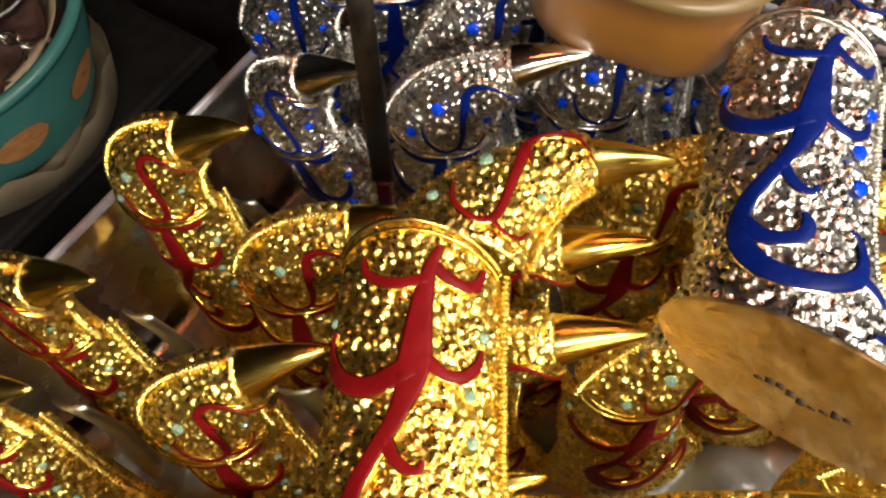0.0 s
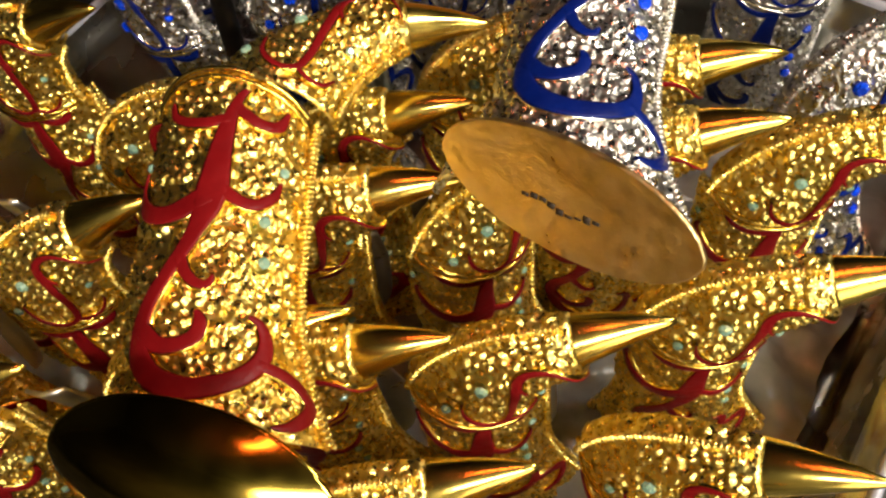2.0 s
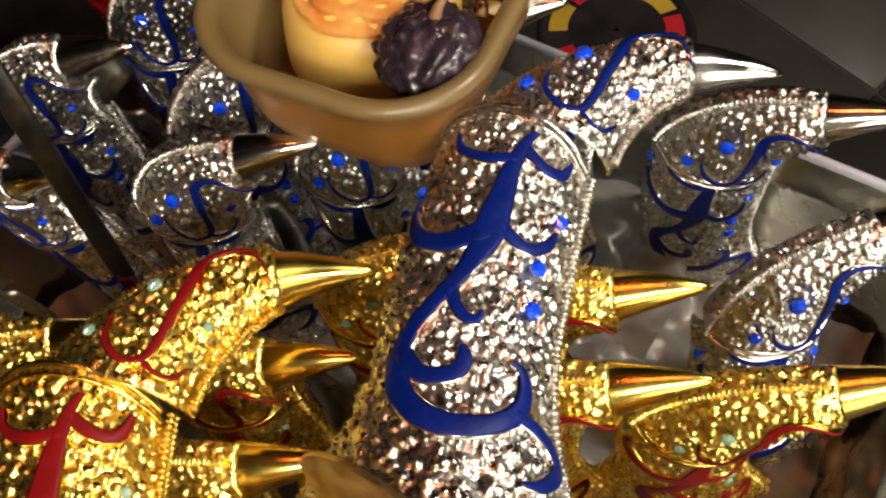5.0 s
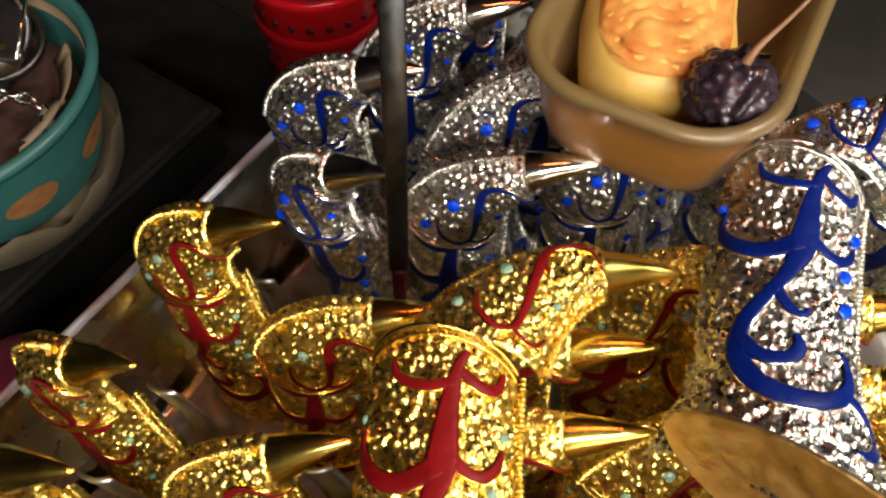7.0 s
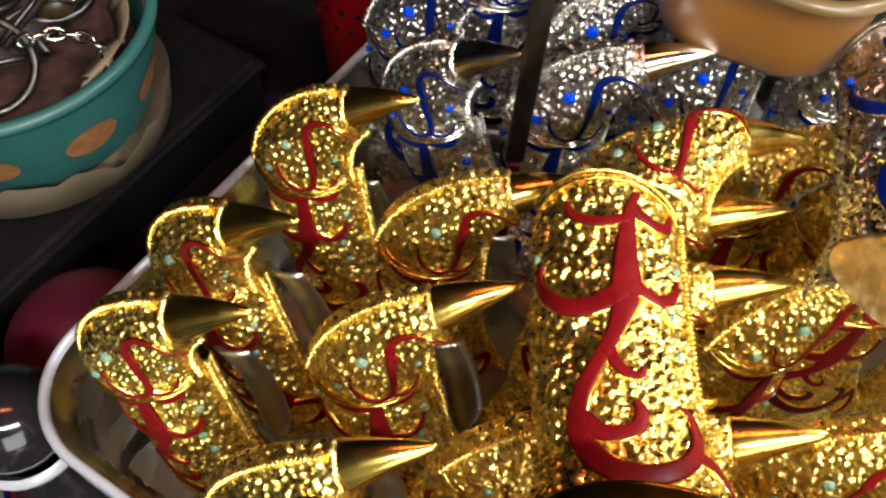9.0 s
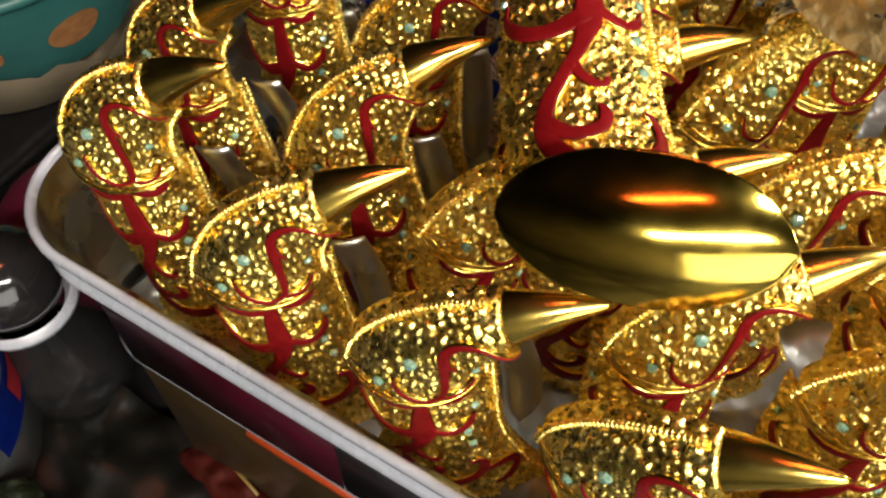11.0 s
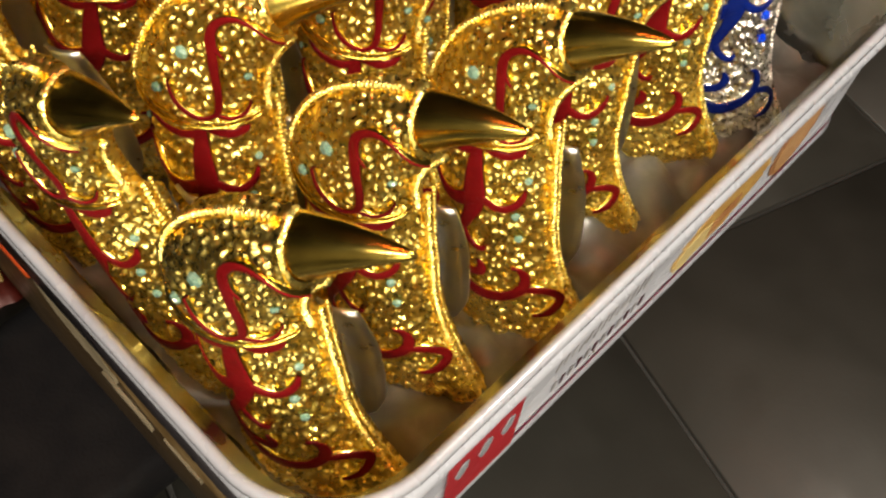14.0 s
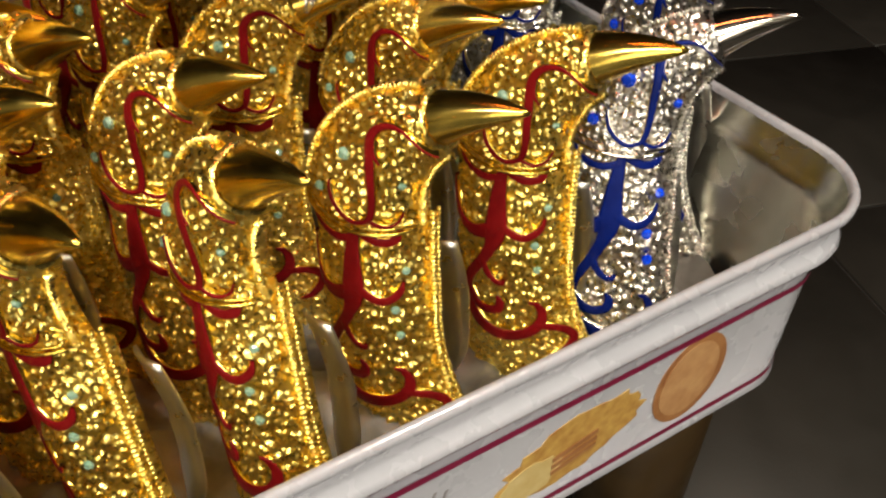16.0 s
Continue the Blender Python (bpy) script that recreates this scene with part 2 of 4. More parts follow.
# ---------------------------------------------------------------- finger claw ornament
# Local axes: z up along the finger, -x out of the ornate face, -y to the side that the claw curls to.
BASE_LEN, TIP_LEN, CLAW_LEN = 0.0545, 0.0320, 0.0170
BEND_0, BEND_1, CLAW_BEND = radians(7), radians(70), radians(20)


def base_axis(v):
    """Middle line of the lower shield, v from 0 at its foot to 1 at the knuckle: place, bend, half width, depth."""
    return Vector((0, 0, BASE_LEN * v)), BEND_0 * v, 0.0119 + 0.0012 * (1 - v) ** 2, 0.0102


def tip_axis(v):
    """Middle line of the fingertip cap, curling to one side."""
    a = BEND_0 + (BEND_1 - BEND_0) * v
    rho = TIP_LEN / (BEND_1 - BEND_0)
    y = -rho * (math.cos(BEND_0) - math.cos(a))
    z = BASE_LEN - 0.004 + rho * (math.sin(a) - math.sin(BEND_0))
    return Vector((-0.0012, y, z)), a, 0.0118 - 0.0066 * v ** 1.4, 0.0095 - 0.003 * v


def flare(v, s):
    """Extra width of the lower shield: waisted in the middle, spreading at the knuckle and at the foot."""
    foot = max(0.0, min(1.3, (0.32 - v) / 0.32))
    top = max(0.0, (v - 0.72) / 0.38)
    if s < 0:
        return 0.0046 * foot ** 1.6 + 0.0016 * top ** 1.5 - 0.0007 * math.exp(-((v - 0.45) / 0.16) ** 2)
    return 0.0042 * foot ** 1.6 + 0.0010 * math.exp(-((v - 0.5) / 0.22) ** 2)


def on_shell(axis, u, v, lift=0.0):
    """Place on the domed shell: u from -1 to 1 across (to either edge), v along, lift outwards."""
    c, a, w, d = axis(v)
    ang = u * radians(98)
    side = Vector((0, math.cos(a), math.sin(a)))
    s, co = math.sin(ang), math.cos(ang)
    n = (Vector((-co / d, 0, 0)) + side * (s / w)).normalized()
    if axis is base_axis:
        w += flare(v, s) * s * s
    return c + side * (w * s) + Vector((d * (1 - co), 0, 0)) + n * lift


def bumps(p):
    """Granulated filigree relief: round beads of uneven size in clusters, with pits between them, in metres."""
    w = p + Vector((noise.noise(p * 300), noise.noise(p * 300 + Vector((5, 1, 2))), 0)) * 0.0005
    d = noise.voronoi(Vector((w.x, w.y * 1.1, w.z * 0.9)) * 700)[0]
    size = 0.57 + 0.16 * noise.noise(p * 420)
    bead = math.sqrt(max(0.0, 1 - (d[0] / size) ** 2))
    pit = max(0.0, noise.noise(p * 240 + Vector((9, 4, 7))) - 0.16)
    return (0.00085 * bead) * (1 - min(0.9, 1.6 * pit)) - 0.0011 * pit + 0.00045 * noise.noise(p * 170)


def cap_foot(u):
    """Rounded lower edge of the fingertip cap."""
    return 0.02 + 0.10 * u * u


def shield_top(u):
    """Arched upper edge of the lower shield."""
    return 1.07 - 0.15 * u * u


def shell(axis, nu, nv, v1=1.0, foot=None, v0=0.0):
    """Relief-covered shell with an inner skin; foot gives its lower edge."""
    bm = bmesh.new()
    for n_u, n_v, inside in ((nu, nv, False), (20, 16, True)):
        rows = []
        for j in range(n_v + 1):
            row = []
            for i in range(n_u + 1):
                u = -1 + 2 * i / n_u
                lo = foot(u) if foot else v0
                hi = v1(u) if callable(v1) else v1
                v = lo + (hi - lo) * j / n_v
                lift = -0.0006
                if not inside:
                    edge = min(1.0, (1 - abs(u)) * 9, (j / n_v) * 16, (1 - j / n_v) * 16)
                    lift = bumps(on_shell(axis, u, v)) * max(edge, 0)
                    lift = lift if 0 < i < n_u and 0 < j < n_v else -0.0006
                row.append(bm.verts.new(on_shell(axis, u, v, lift)))
            rows.append(row)
        grid_faces(bm, rows)
    return bm


def ribbon(bm, axis, line, width, lift=0.00125):
    """Raised enamel stroke along (u, v) points on a shell; width is a list of half widths in metres."""
    pts = catmull([(a, b, 0) for a, b in line], 6)
    n = len(pts)
    rows = []
    for i, p in enumerate(pts):
        f = i / (n - 1) * (len(width) - 1)
        k = min(int(f), len(width) - 2)
        w = width[k] + (width[k + 1] - width[k]) * (f - k)
        q = pts[min(i + 1, n - 1)] - pts[max(i - 1, 0)]
        c, a, hw, d = axis(min(max(p.y, 0), 1))
        along = BASE_LEN if axis is base_axis else TIP_LEN
        t = Vector((q.x * hw * 1.6, q.y * along, 0)).normalized()
        side = Vector((-t.y / (hw * 1.6), t.x / along, 0)) * w
        row = []
        for s, l in ((-1.02, 0.0001), (-1, lift * 0.9), (-0.75, lift), (0, lift * 0.94), (0.75, lift), (1, lift * 0.9), (1.02, 0.0001)):
            o = p + side * s
            row.append(bm.verts.new(on_shell(axis, max(-0.99, min(0.99, o.x)), max(0, min(1, o.y)), l)))
        rows.append(row)
    grid_faces(bm, rows)
    return bm


def rope(axis, u, v0, v1, r=0.00085, n=130, beads=26):
    bm = bmesh.new()
    pts = [on_shell(axis, u, v0 + (v1 - v0) * i / n, 0.0009) for i in range(n + 1)]
    return tube(bm, pts, lambda t: r * (0.25 + 0.95 * abs(math.sin(math.pi * beads * t))), 6)


def gem_bm(axis, u, v, r):
    bm = bmesh.new()
    c = on_shell(axis, u, v, 0.0006)
    n = (on_shell(axis, u, v, 0.002) - c).normalized()
    m = Matrix.Translation(c) @ n.to_track_quat("Z", "Y").to_matrix().to_4x4()
    rows = []
    for rr, z, off in ((1.0, 0, 0), (1.0, 0.35, 0), (0.6, 0.8, 0.5)):
        rows.append([bm.verts.new(m @ Vector((rr * r * math.cos(2 * math.pi * (k + off) / 8), rr * r * math.sin(2 * math.pi * (k + off) / 8), z * r))) for k in range(8)])
    grid_faces(bm, rows, True)
    bm.faces.new(rows[-1])
    return bm


def claw_bm():
    """Polished claw from the end of the cap, tapering to a point."""
    bm = bmesh.new()
    c, a, w, d = tip_axis(0.93)
    n = 16
    p, rows = c + Vector((0.0062, 0, 0)), []
    for i in range(n + 1):
        t = i / n
        an = a + CLAW_BEND * t
        side = Vector((0, math.cos(an), math.sin(an)))
        taper = (1 - t) ** 0.78
        hw, hd = 0.0047 * taper + 0.0003, 0.0057 * taper + 0.0003
        row = []
        for k in range(22):
            th = 2 * math.pi * k / 22
            co = math.cos(th)
            row.append(bm.verts.new(p + Vector((-hd * co if co > 0 else -hd * 0.5 * co, 0, 0)) + side * (hw * math.sin(th))))
        rows.append(row)
        p = p + Vector((0, -math.sin(an), math.cos(an))) * (CLAW_LEN / n)
    grid_faces(bm, rows, True)
    bm.faces.new(rows[0][::-1])
    bm.faces.new(rows[-1])
    return bm


def lip_bm(axis, edge):
    """Two thin smooth ridges along an arched edge."""
    bm = bmesh.new()
    for back, r in ((0.0, 0.00042), (0.05 if axis is tip_axis else -0.028, 0.00028)):
        tube(bm, [on_shell(axis, u, edge(u) + back, 0.0005) for u in (-0.72 + 1.44 * i / 36 for i in range(37))], r, 7)
    return bm


def strap_bm(out, low):
    """Flat tongue of the ring strap beside the shield, with a rounded lower end and a folded joint; out: how far it is bent outwards."""
    bm = bmesh.new()
    rows = []
    n = 22
    for i in range(n + 1):
        t = i / n
        z = BASE_LEN * (low + 0.66 * t)
        end = min(1.0, math.sqrt(max(0.0, t * 5)))
        mid = -0.0092 - out - 0.0012 * math.sin(math.pi * t)
        half = 0.0004 + 0.0034 * end
        x = 0.0142 - 0.4 * out + 0.0018 * math.sin(math.pi * t) + (0.0004 if t > 0.55 else 0.0)
        row = []
        for y, o in ((-1, 0.0009), (-0.55, 0.0002), (0, 0.0), (0.55, 0.0002), (1, 0.0009), (1, 0.0016), (0, 0.0008), (-1, 0.0016)):
            row.append(bm.verts.new((x + o, mid + half * y, z)))
        rows.append(row)
    grid_faces(bm, rows, True)
    bm.faces.new(rows[0][::-1])
    bm.faces.new(rows[-1])
    return bm


# enamel scroll of the lower shield: strokes of (u, v) points and half widths in millimetres
BASE_SCROLL = [
    ([(-0.2, 1.01), (-0.12, 0.945), (-0.07, 0.855), (-0.04, 0.767), (-0.02, 0.68), (0.01, 0.62), (0.06, 0.56), (0.14, 0.496), (0.24, 0.432), (0.34, 0.365), (0.39, 0.29), (0.35, 0.22), (0.22, 0.163), (0.04, 0.137), (-0.13, 0.143), (-0.28, 0.168), (-0.4, 0.212), (-0.44, 0.265), (-0.4, 0.312), (-0.32, 0.328)],
     [0.35, 0.7, 1.15, 1.6, 2.1, 1.8, 1.15, 1.0, 1.0, 1.15, 1.4, 1.5, 1.6, 1.55, 1.4, 1.2, 1.15, 0.95, 0.65, 0.2]),
    ([(0.01, 0.66), (0.16, 0.622), (0.3, 0.607), (0.46, 0.622), (0.60, 0.668), (0.67, 0.72), (0.63, 0.765)], [1.5, 1.5, 1.4, 1.3, 1.1, 0.7, 0.2]),
    ([(-0.07, 0.685), (-0.2, 0.65), (-0.32, 0.648), (-0.44, 0.685), (-0.49, 0.735)], [0.95, 0.9, 0.85, 0.7, 0.2]),
    ([(-0.12, 0.947), (-0.21, 0.918), (-0.32, 0.9), (-0.44, 0.912), (-0.5, 0.965)], [0.8, 0.9, 0.9, 0.85, 0.25]),
    ([(-0.08, 0.90), (0.06, 0.882), (0.22, 0.886), (0.34, 0.912), (0.37, 0.955)], [0.8, 0.8, 0.75, 0.6, 0.2]),
    ([(0.16, 0.488), (0.1, 0.438), (0.02, 0.408), (-0.05, 0.407), (-0.08, 0.43)], [0.9, 0.75, 0.7, 0.6, 0.2]),
    ([(0.38, 0.30), (0.24, 0.252), (0.11, 0.246), (0.0, 0.266), (-0.03, 0.303), (0.0, 0.335)], [1.2, 1.15, 1.05, 1.0, 0.85, 0.3]),
    ([(-0.38, 0.205), (-0.54, 0.19), (-0.67, 0.16), (-0.72, 0.116), (-0.57, 0.06), (-0.44, 0.048)], [0.8, 0.8, 0.9, 0.95, 0.8, 0.2]),
]
TIP_SCROLL = [
    ([(-0.5, 0.975), (-0.05, 0.93), (0.14, 0.87), (0.21, 0.79), (0.16, 0.70), (-0.07, 0.57), (-0.24, 0.37), (-0.27, 0.19), (-0.18, 0.12), (-0.07, 0.12), (0.08, 0.18), (0.19, 0.28)],
     [0.10, 0.2, 0.4, 0.6, 0.9, 1.0, 0.8, 0.7, 0.6, 0.65, 0.5, 0.12]),
    ([(0.14, 0.70), (0.02, 0.655), (-0.13, 0.63)], [0.75, 0.55, 0.15]),
    ([(-0.26, 0.16), (-0.4, 0.13), (-0.52, 0.18), (-0.58, 0.29)], [0.6, 0.5, 0.4, 0.12]),
]


def edging_bm(axis, strokes):
    """Thin bright wire outline beneath the enamel strokes."""
    bm = bmesh.new()
    k = 0.00074 if axis is tip_axis else 0.001
    for line, w in strokes:
        ribbon(bm, axis, line, [x * k + 0.00018 for x in w], 0.00098)
    return bm


def claw_ornament(silver, joint=None, foot=-0.24, loose=False, strap=(0.0, 0.08)):
    """One jointed finger ornament at the origin; joint turns the fingertip at the knuckle."""
    metal, smooth = (SILVER, SILVER_SMOOTH) if silver else (GOLD, GOLD_SMOOTH)
    enamel, stone = (BLUE_ENAMEL, BLUE_GEM) if silver else (RED_ENAMEL, AQUA_GEM)
    scroll_label = "blue enamel scroll" if silver else "red enamel scroll"
    gem_label = "faceted blue stone" if silver else "pale aqua stone"
    root = thing("finger_claw", Matrix(), "", "finger claw")
    lower = part("lower_shield", shell(base_axis, 150, 270, shield_top, v0=foot), metal, root)
    for line, w in BASE_SCROLL:
        part("scroll", ribbon(bmesh.new(), base_axis, line, [x * 0.001 for x in w]), enamel, lower, scroll_label)
    part("scroll_edging", edging_bm(base_axis, BASE_SCROLL), smooth, lower, "thin bright wire outline")
    for side, r in ((-0.80, 0.00066), (-0.88, 0.0004)):
        part("rope_edge", rope(base_axis, side, foot, 1.0, r=r, n=480, beads=60), metal, lower, "beaded rope edge")
    for u, v, r in ((-0.52, 0.775, 1.0), (-0.39, 0.605, 1.1), (-0.41, 0.487, 1.1), (0.72, 0.80, 0.9)):
        flat(part("gem", gem_bm(base_axis, u, v, r * (0.00115 if silver else 0.00085)), stone, lower, gem_label))
    part("lip", lip_bm(base_axis, shield_top), smooth, lower, "smooth rounded lip")
    if not loose:
        part("strap", strap_bm(*strap), BAND_METAL, lower, "smooth grey metal ring strap")
    cap = part("fingertip_cap", shell(tip_axis, 130, 124, foot=cap_foot), metal, root)
    for line, w in TIP_SCROLL:
        part("scroll", ribbon(bmesh.new(), tip_axis, line, [x * 0.00074 for x in w]), enamel, cap, scroll_label)
    part("rope_edge", rope(tip_axis, 0.72, 0.06, 0.97, r=0.00066, n=352, beads=44), metal, cap, "beaded rope edge")
    part("rope_edge", rope(tip_axis, -0.80, 0.1, 0.97, r=0.00066, n=272, beads=34), metal, cap, "beaded rope edge")
    if not loose:
        part("lip", lip_bm(tip_axis, cap_foot), smooth, cap, "smooth rounded lip")
    part("scroll_edging", edging_bm(tip_axis, TIP_SCROLL), smooth, cap, "thin bright wire outline")
    for u, v, r in ((0.2, 0.48, 1.4), (0.28, 0.19, 1.15), (-0.48, 0.55, 0.9)):
        flat(part("gem", gem_bm(tip_axis, u, v, r * (0.0011 if silver else 0.00085)), stone, cap, gem_label))
    claw = part("claw", claw_bm(), smooth, root, "smooth polished pointed claw")
    if joint:
        cap.matrix_local = joint
        claw.matrix_local = joint
    return root


# ---------------------------------------------------------------- tin
TIN_X0, TIN_X, TIN_Y, RIM_Z, FOOT_Z = -0.001, 0.206, 0.207, 0.075, 0.022
TIN_R = 0.021

def rounded(sx, sy, r, inset=0.0, n=8):
    """Rounded rectangle, counter-clockwise, inset from its outside."""
    out = []
    for cx, cy, a0 in ((sx - r, sy - r, 0), (r, sy - r, 90), (r, r, 180), (sx - r, r, 270)):
        for k in range(n + 1):
            a = radians(a0 + 90 * k / n)
            out.append(Vector((cx + (r - inset) * math.cos(a), cy + (r - inset) * math.sin(a))))
    return out


def ring_rows(profile, sx=None, sy=None, r=None):
    bm = bmesh.new()
    rows = [[bm.verts.new((p.x, p.y, z)) for p in rounded(sx or TIN_X, sy or TIN_Y, r or TIN_R, inset, 14)] for inset, z in profile]
    grid_faces(bm, rows, True)
    return bm, rows


tin = thing("cookie_tin", pose(TIN_X0, 0, 0), "square white lacquered cookie tin, open, bare metal inside", "tin")
bm, rows = ring_rows([(0.0025, RIM_Z - 0.012), (0.0030, RIM_Z - 0.02), (0.0035, FOOT_Z + 0.001), (0.0026, FOOT_Z), (0.004, FOOT_Z - 0.0008)])
bm.faces.new(rows[-1])
wall = part("wall", bm, WHITE_PAINT, tin, "white printed tin wall")
bm, rows = ring_rows([(0.0022, RIM_Z - 0.0135), (-0.0002, RIM_Z - 0.0124), (-0.0006, RIM_Z - 0.0112), (0.0002, RIM_Z - 0.0100), (0.0019, RIM_Z - 0.0092), (0.0014, RIM_Z - 0.0070), (0.0003, RIM_Z - 0.0040), (-0.0006, RIM_Z - 0.0022),
                      (-0.0013, RIM_Z - 0.0014), (-0.0012, RIM_Z - 0.0002), (-0.0006, RIM_Z + 0.0005), (0.0002, RIM_Z + 0.0005), (0.0008, RIM_Z - 0.0002), (0.0009, RIM_Z - 0.0016)])
part("rim", bm, WHITE_PAINT, tin, "rolled white rim")
bm, rows = ring_rows([(0.0010, RIM_Z - 0.0012), (0.0022, RIM_Z - 0.006), (0.0042, RIM_Z - 0.0085), (0.0032, RIM_Z - 0.011), (0.0044, FOOT_Z + 0.003), (0.007, FOOT_Z + 0.0012)])
bm.faces.new(rows[-1])
part("lining", bm, TIN_METAL, tin, "bare reflective metal lining")


def stripe(z, half, name="stripe"):
    bm, rows = ring_rows([(0.0026 if z > 0.05 else 0.0031, z - half), (0.0026 if z > 0.05 else 0.0031, z + half)])
    return part(name, bm, WINE_PRINT, wall, "thin dark red printed line")


stripe(RIM_Z - 0.0205, 0.0009)
stripe(FOOT_Z + 0.0030, 0.0009)


def decal(name, outline, x, z, material, label, y=0.0031, thick=0.00015, parent=None):
    """Flat printed shape on the front wall, from (x, z) offsets in metres."""
    bm = bmesh.new()
    vs = [bm.verts.new((x + a, y, z + b)) for a, b in outline]
    f = bm.faces.new(vs)
    r = bmesh.ops.extrude_face_region(bm, geom=[f])
    for v in r["geom"]:
        if isinstance(v, bmesh.types.BMVert):
            v.co.y -= thick
    return flat(part(name, bm, material, parent or wall, label))


def ellipse(a, b, tilt=0.0, n=28, jag=0.0):
    rnd = random.Random(int(a * 1e6) + n)
    out = []
    for k in range(n):
        t = 2 * math.pi * k / n
        s = 1 + jag * rnd.uniform(-1, 1)
        x, y = a * s * math.cos(t), b * s * math.sin(t)
        out.append((x * math.cos(tilt) - y * math.sin(tilt), x * math.sin(tilt) + y * math.cos(tilt)))
    return out


ZM = (RIM_Z - 0.0142 + FOOT_Z + 0.0028) / 2
X0 = -TIN_X0
decal("cookie_print", ellipse(0.0105, 0.0130), X0 + 0.157, ZM - 0.002, COOKIE, "printed round golden cookie")
decal("cookie_print", ellipse(0.0085, 0.0108), X0 + 0.1565, ZM - 0.0017, COOKIE_LIGHT, "printed lighter cookie face", y=0.00285)
decal("pastry_print", ellipse(0.0185, 0.0090, 0.22, 34, 0.09), X0 + 0.125, ZM - 0.0035, PASTRY, "printed yellow pastry pieces")
decal("pastry_print", ellipse(0.008, 0.0052, 0.2, 24, 0.1), X0 + 0.114, ZM - 0.0075, CREAM_PRINT, "printed pale cream piece", y=0.00285)
for k in range(3):
    decal("stick_print", [(0, 0), (0.0115, 0.0022), (0.0113, 0.0036), (-0.0002, 0.0014)], X0 + 0.1195, ZM - 0.0092 + 0.0021 * k, COOKIE, "printed brown wafer stick", y=0.00275)
# unreadable script and small print
rnd = random.Random(5)
for k in range(13):
    x = X0 + 0.062 + 0.0025 * k
    h = rnd.uniform(0.003, 0.0085)
    decal("script_bar", [(0, 0), (0.0006, 0), (0.0026, h), (0.0020, h)], x, ZM - 0.0012 + rnd.uniform(-0.001, 0.001), INK, "grey script stroke")
for k in range(12):
    decal("print_bar", [(0, -0.0017), (0.0011, -0.0017), (0.0013, 0.0017), (0.0002, 0.0017)], X0 + 0.063 + 0.0028 * k, ZM - 0.0095, DARK_RED if k % 2 else INK, "small printed mark")
decal("red_panel", [(0, 0), (0.021, 0), (0.021, 0.0345), (0, 0.0345)], X0 + 0.030, FOOT_Z + 0.0035, BRIGHT_RED, "red printed panel", y=0.0027)
for k in range(3):
    decal("white_mark", ellipse(0.0016, 0.0034, -0.2, 14, 0.15), X0 + 0.034 + 0.0065 * k, ZM - 0.001, WHITE_PAINT, "white mark on the red panel", y=0.0024)
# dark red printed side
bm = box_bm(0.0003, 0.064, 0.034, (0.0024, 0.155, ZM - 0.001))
part("side_panel", bm, DARK_RED, wall, "dark red printed side panel")
# rest of the side is white; its shade is painted in as a dark panel
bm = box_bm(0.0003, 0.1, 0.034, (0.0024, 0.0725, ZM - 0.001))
part("side_panel", bm, SHADED_WHITE, wall, "white side wall in shade, painted as a dark grey mauve panel")

# ---------------------------------------------------------------- finger claws in the tin
GOLD_ROWS = [
    (0.0118, 0.0259, 0.0366, 19.9, 0.1, -8.8),
    (0.0391, 0.0324, 0.0356, 13.1, -0.5, -8.0),
    (0.0658, 0.0250, 0.0358, 10.4, 0.6, -10.9),
    (0.0298, 0.0637, 0.0351, 32.0, 5.4, -5.1),
    (0.0112, 0.0622, 0.0355, 6.4, -3.4, -11.8),
    (0.0104, 0.1008, 0.0360, 22.8, -1.8, -8.1),
    (0.0112, 0.1337, 0.0356, 32.2, 0.3, -8.6),
    (0.0145, 0.1712, 0.0358, 19.4, 2.9, -10.4),
    (0.0396, 0.1324, 0.0346, 31.7, 4.8, -10.5),
    (0.0637, 0.0605, 0.0343, 29.8, 2.2, -4.9),
    (0.0331, 0.1136, 0.0355, 39.8, -0.6, 5.1),
    (0.0886, 0.0762, 0.0359, 44.4, 1.9, -3.4),
    (0.0697, 0.1469, 0.0307, 27.1, 3.4, -2.8),
    (0.0705, 0.1773, 0.0346, 15.6, 3.8, -9.9),
    (0.1206, 0.0764, 0.0354, 24.4, 2.6, 1.9),
    (0.1290, 0.0331, 0.0364, 27.1, -1.4, -5.9),
    (0.0958, 0.0330, 0.0348, 26.3, -0.3, -5.3),
    (0.0697, 0.1108, 0.0355, 26.7, 0.3, 0.8),
    (0.0368, 0.1736, 0.0345, 11.6, 2.6, -13.9),
    (0.1120, 0.0640, 0.0340, 24.0, 0.0, -4.0),
    (0.1180, 0.0950, 0.0330, 28.0, 2.0, -5.0),
    (0.0480, 0.0880, 0.0330, 26.0, 1.0, -6.0),
    (0.0900, 0.1120, 0.0330, 22.0, 0.0, -5.0),
]
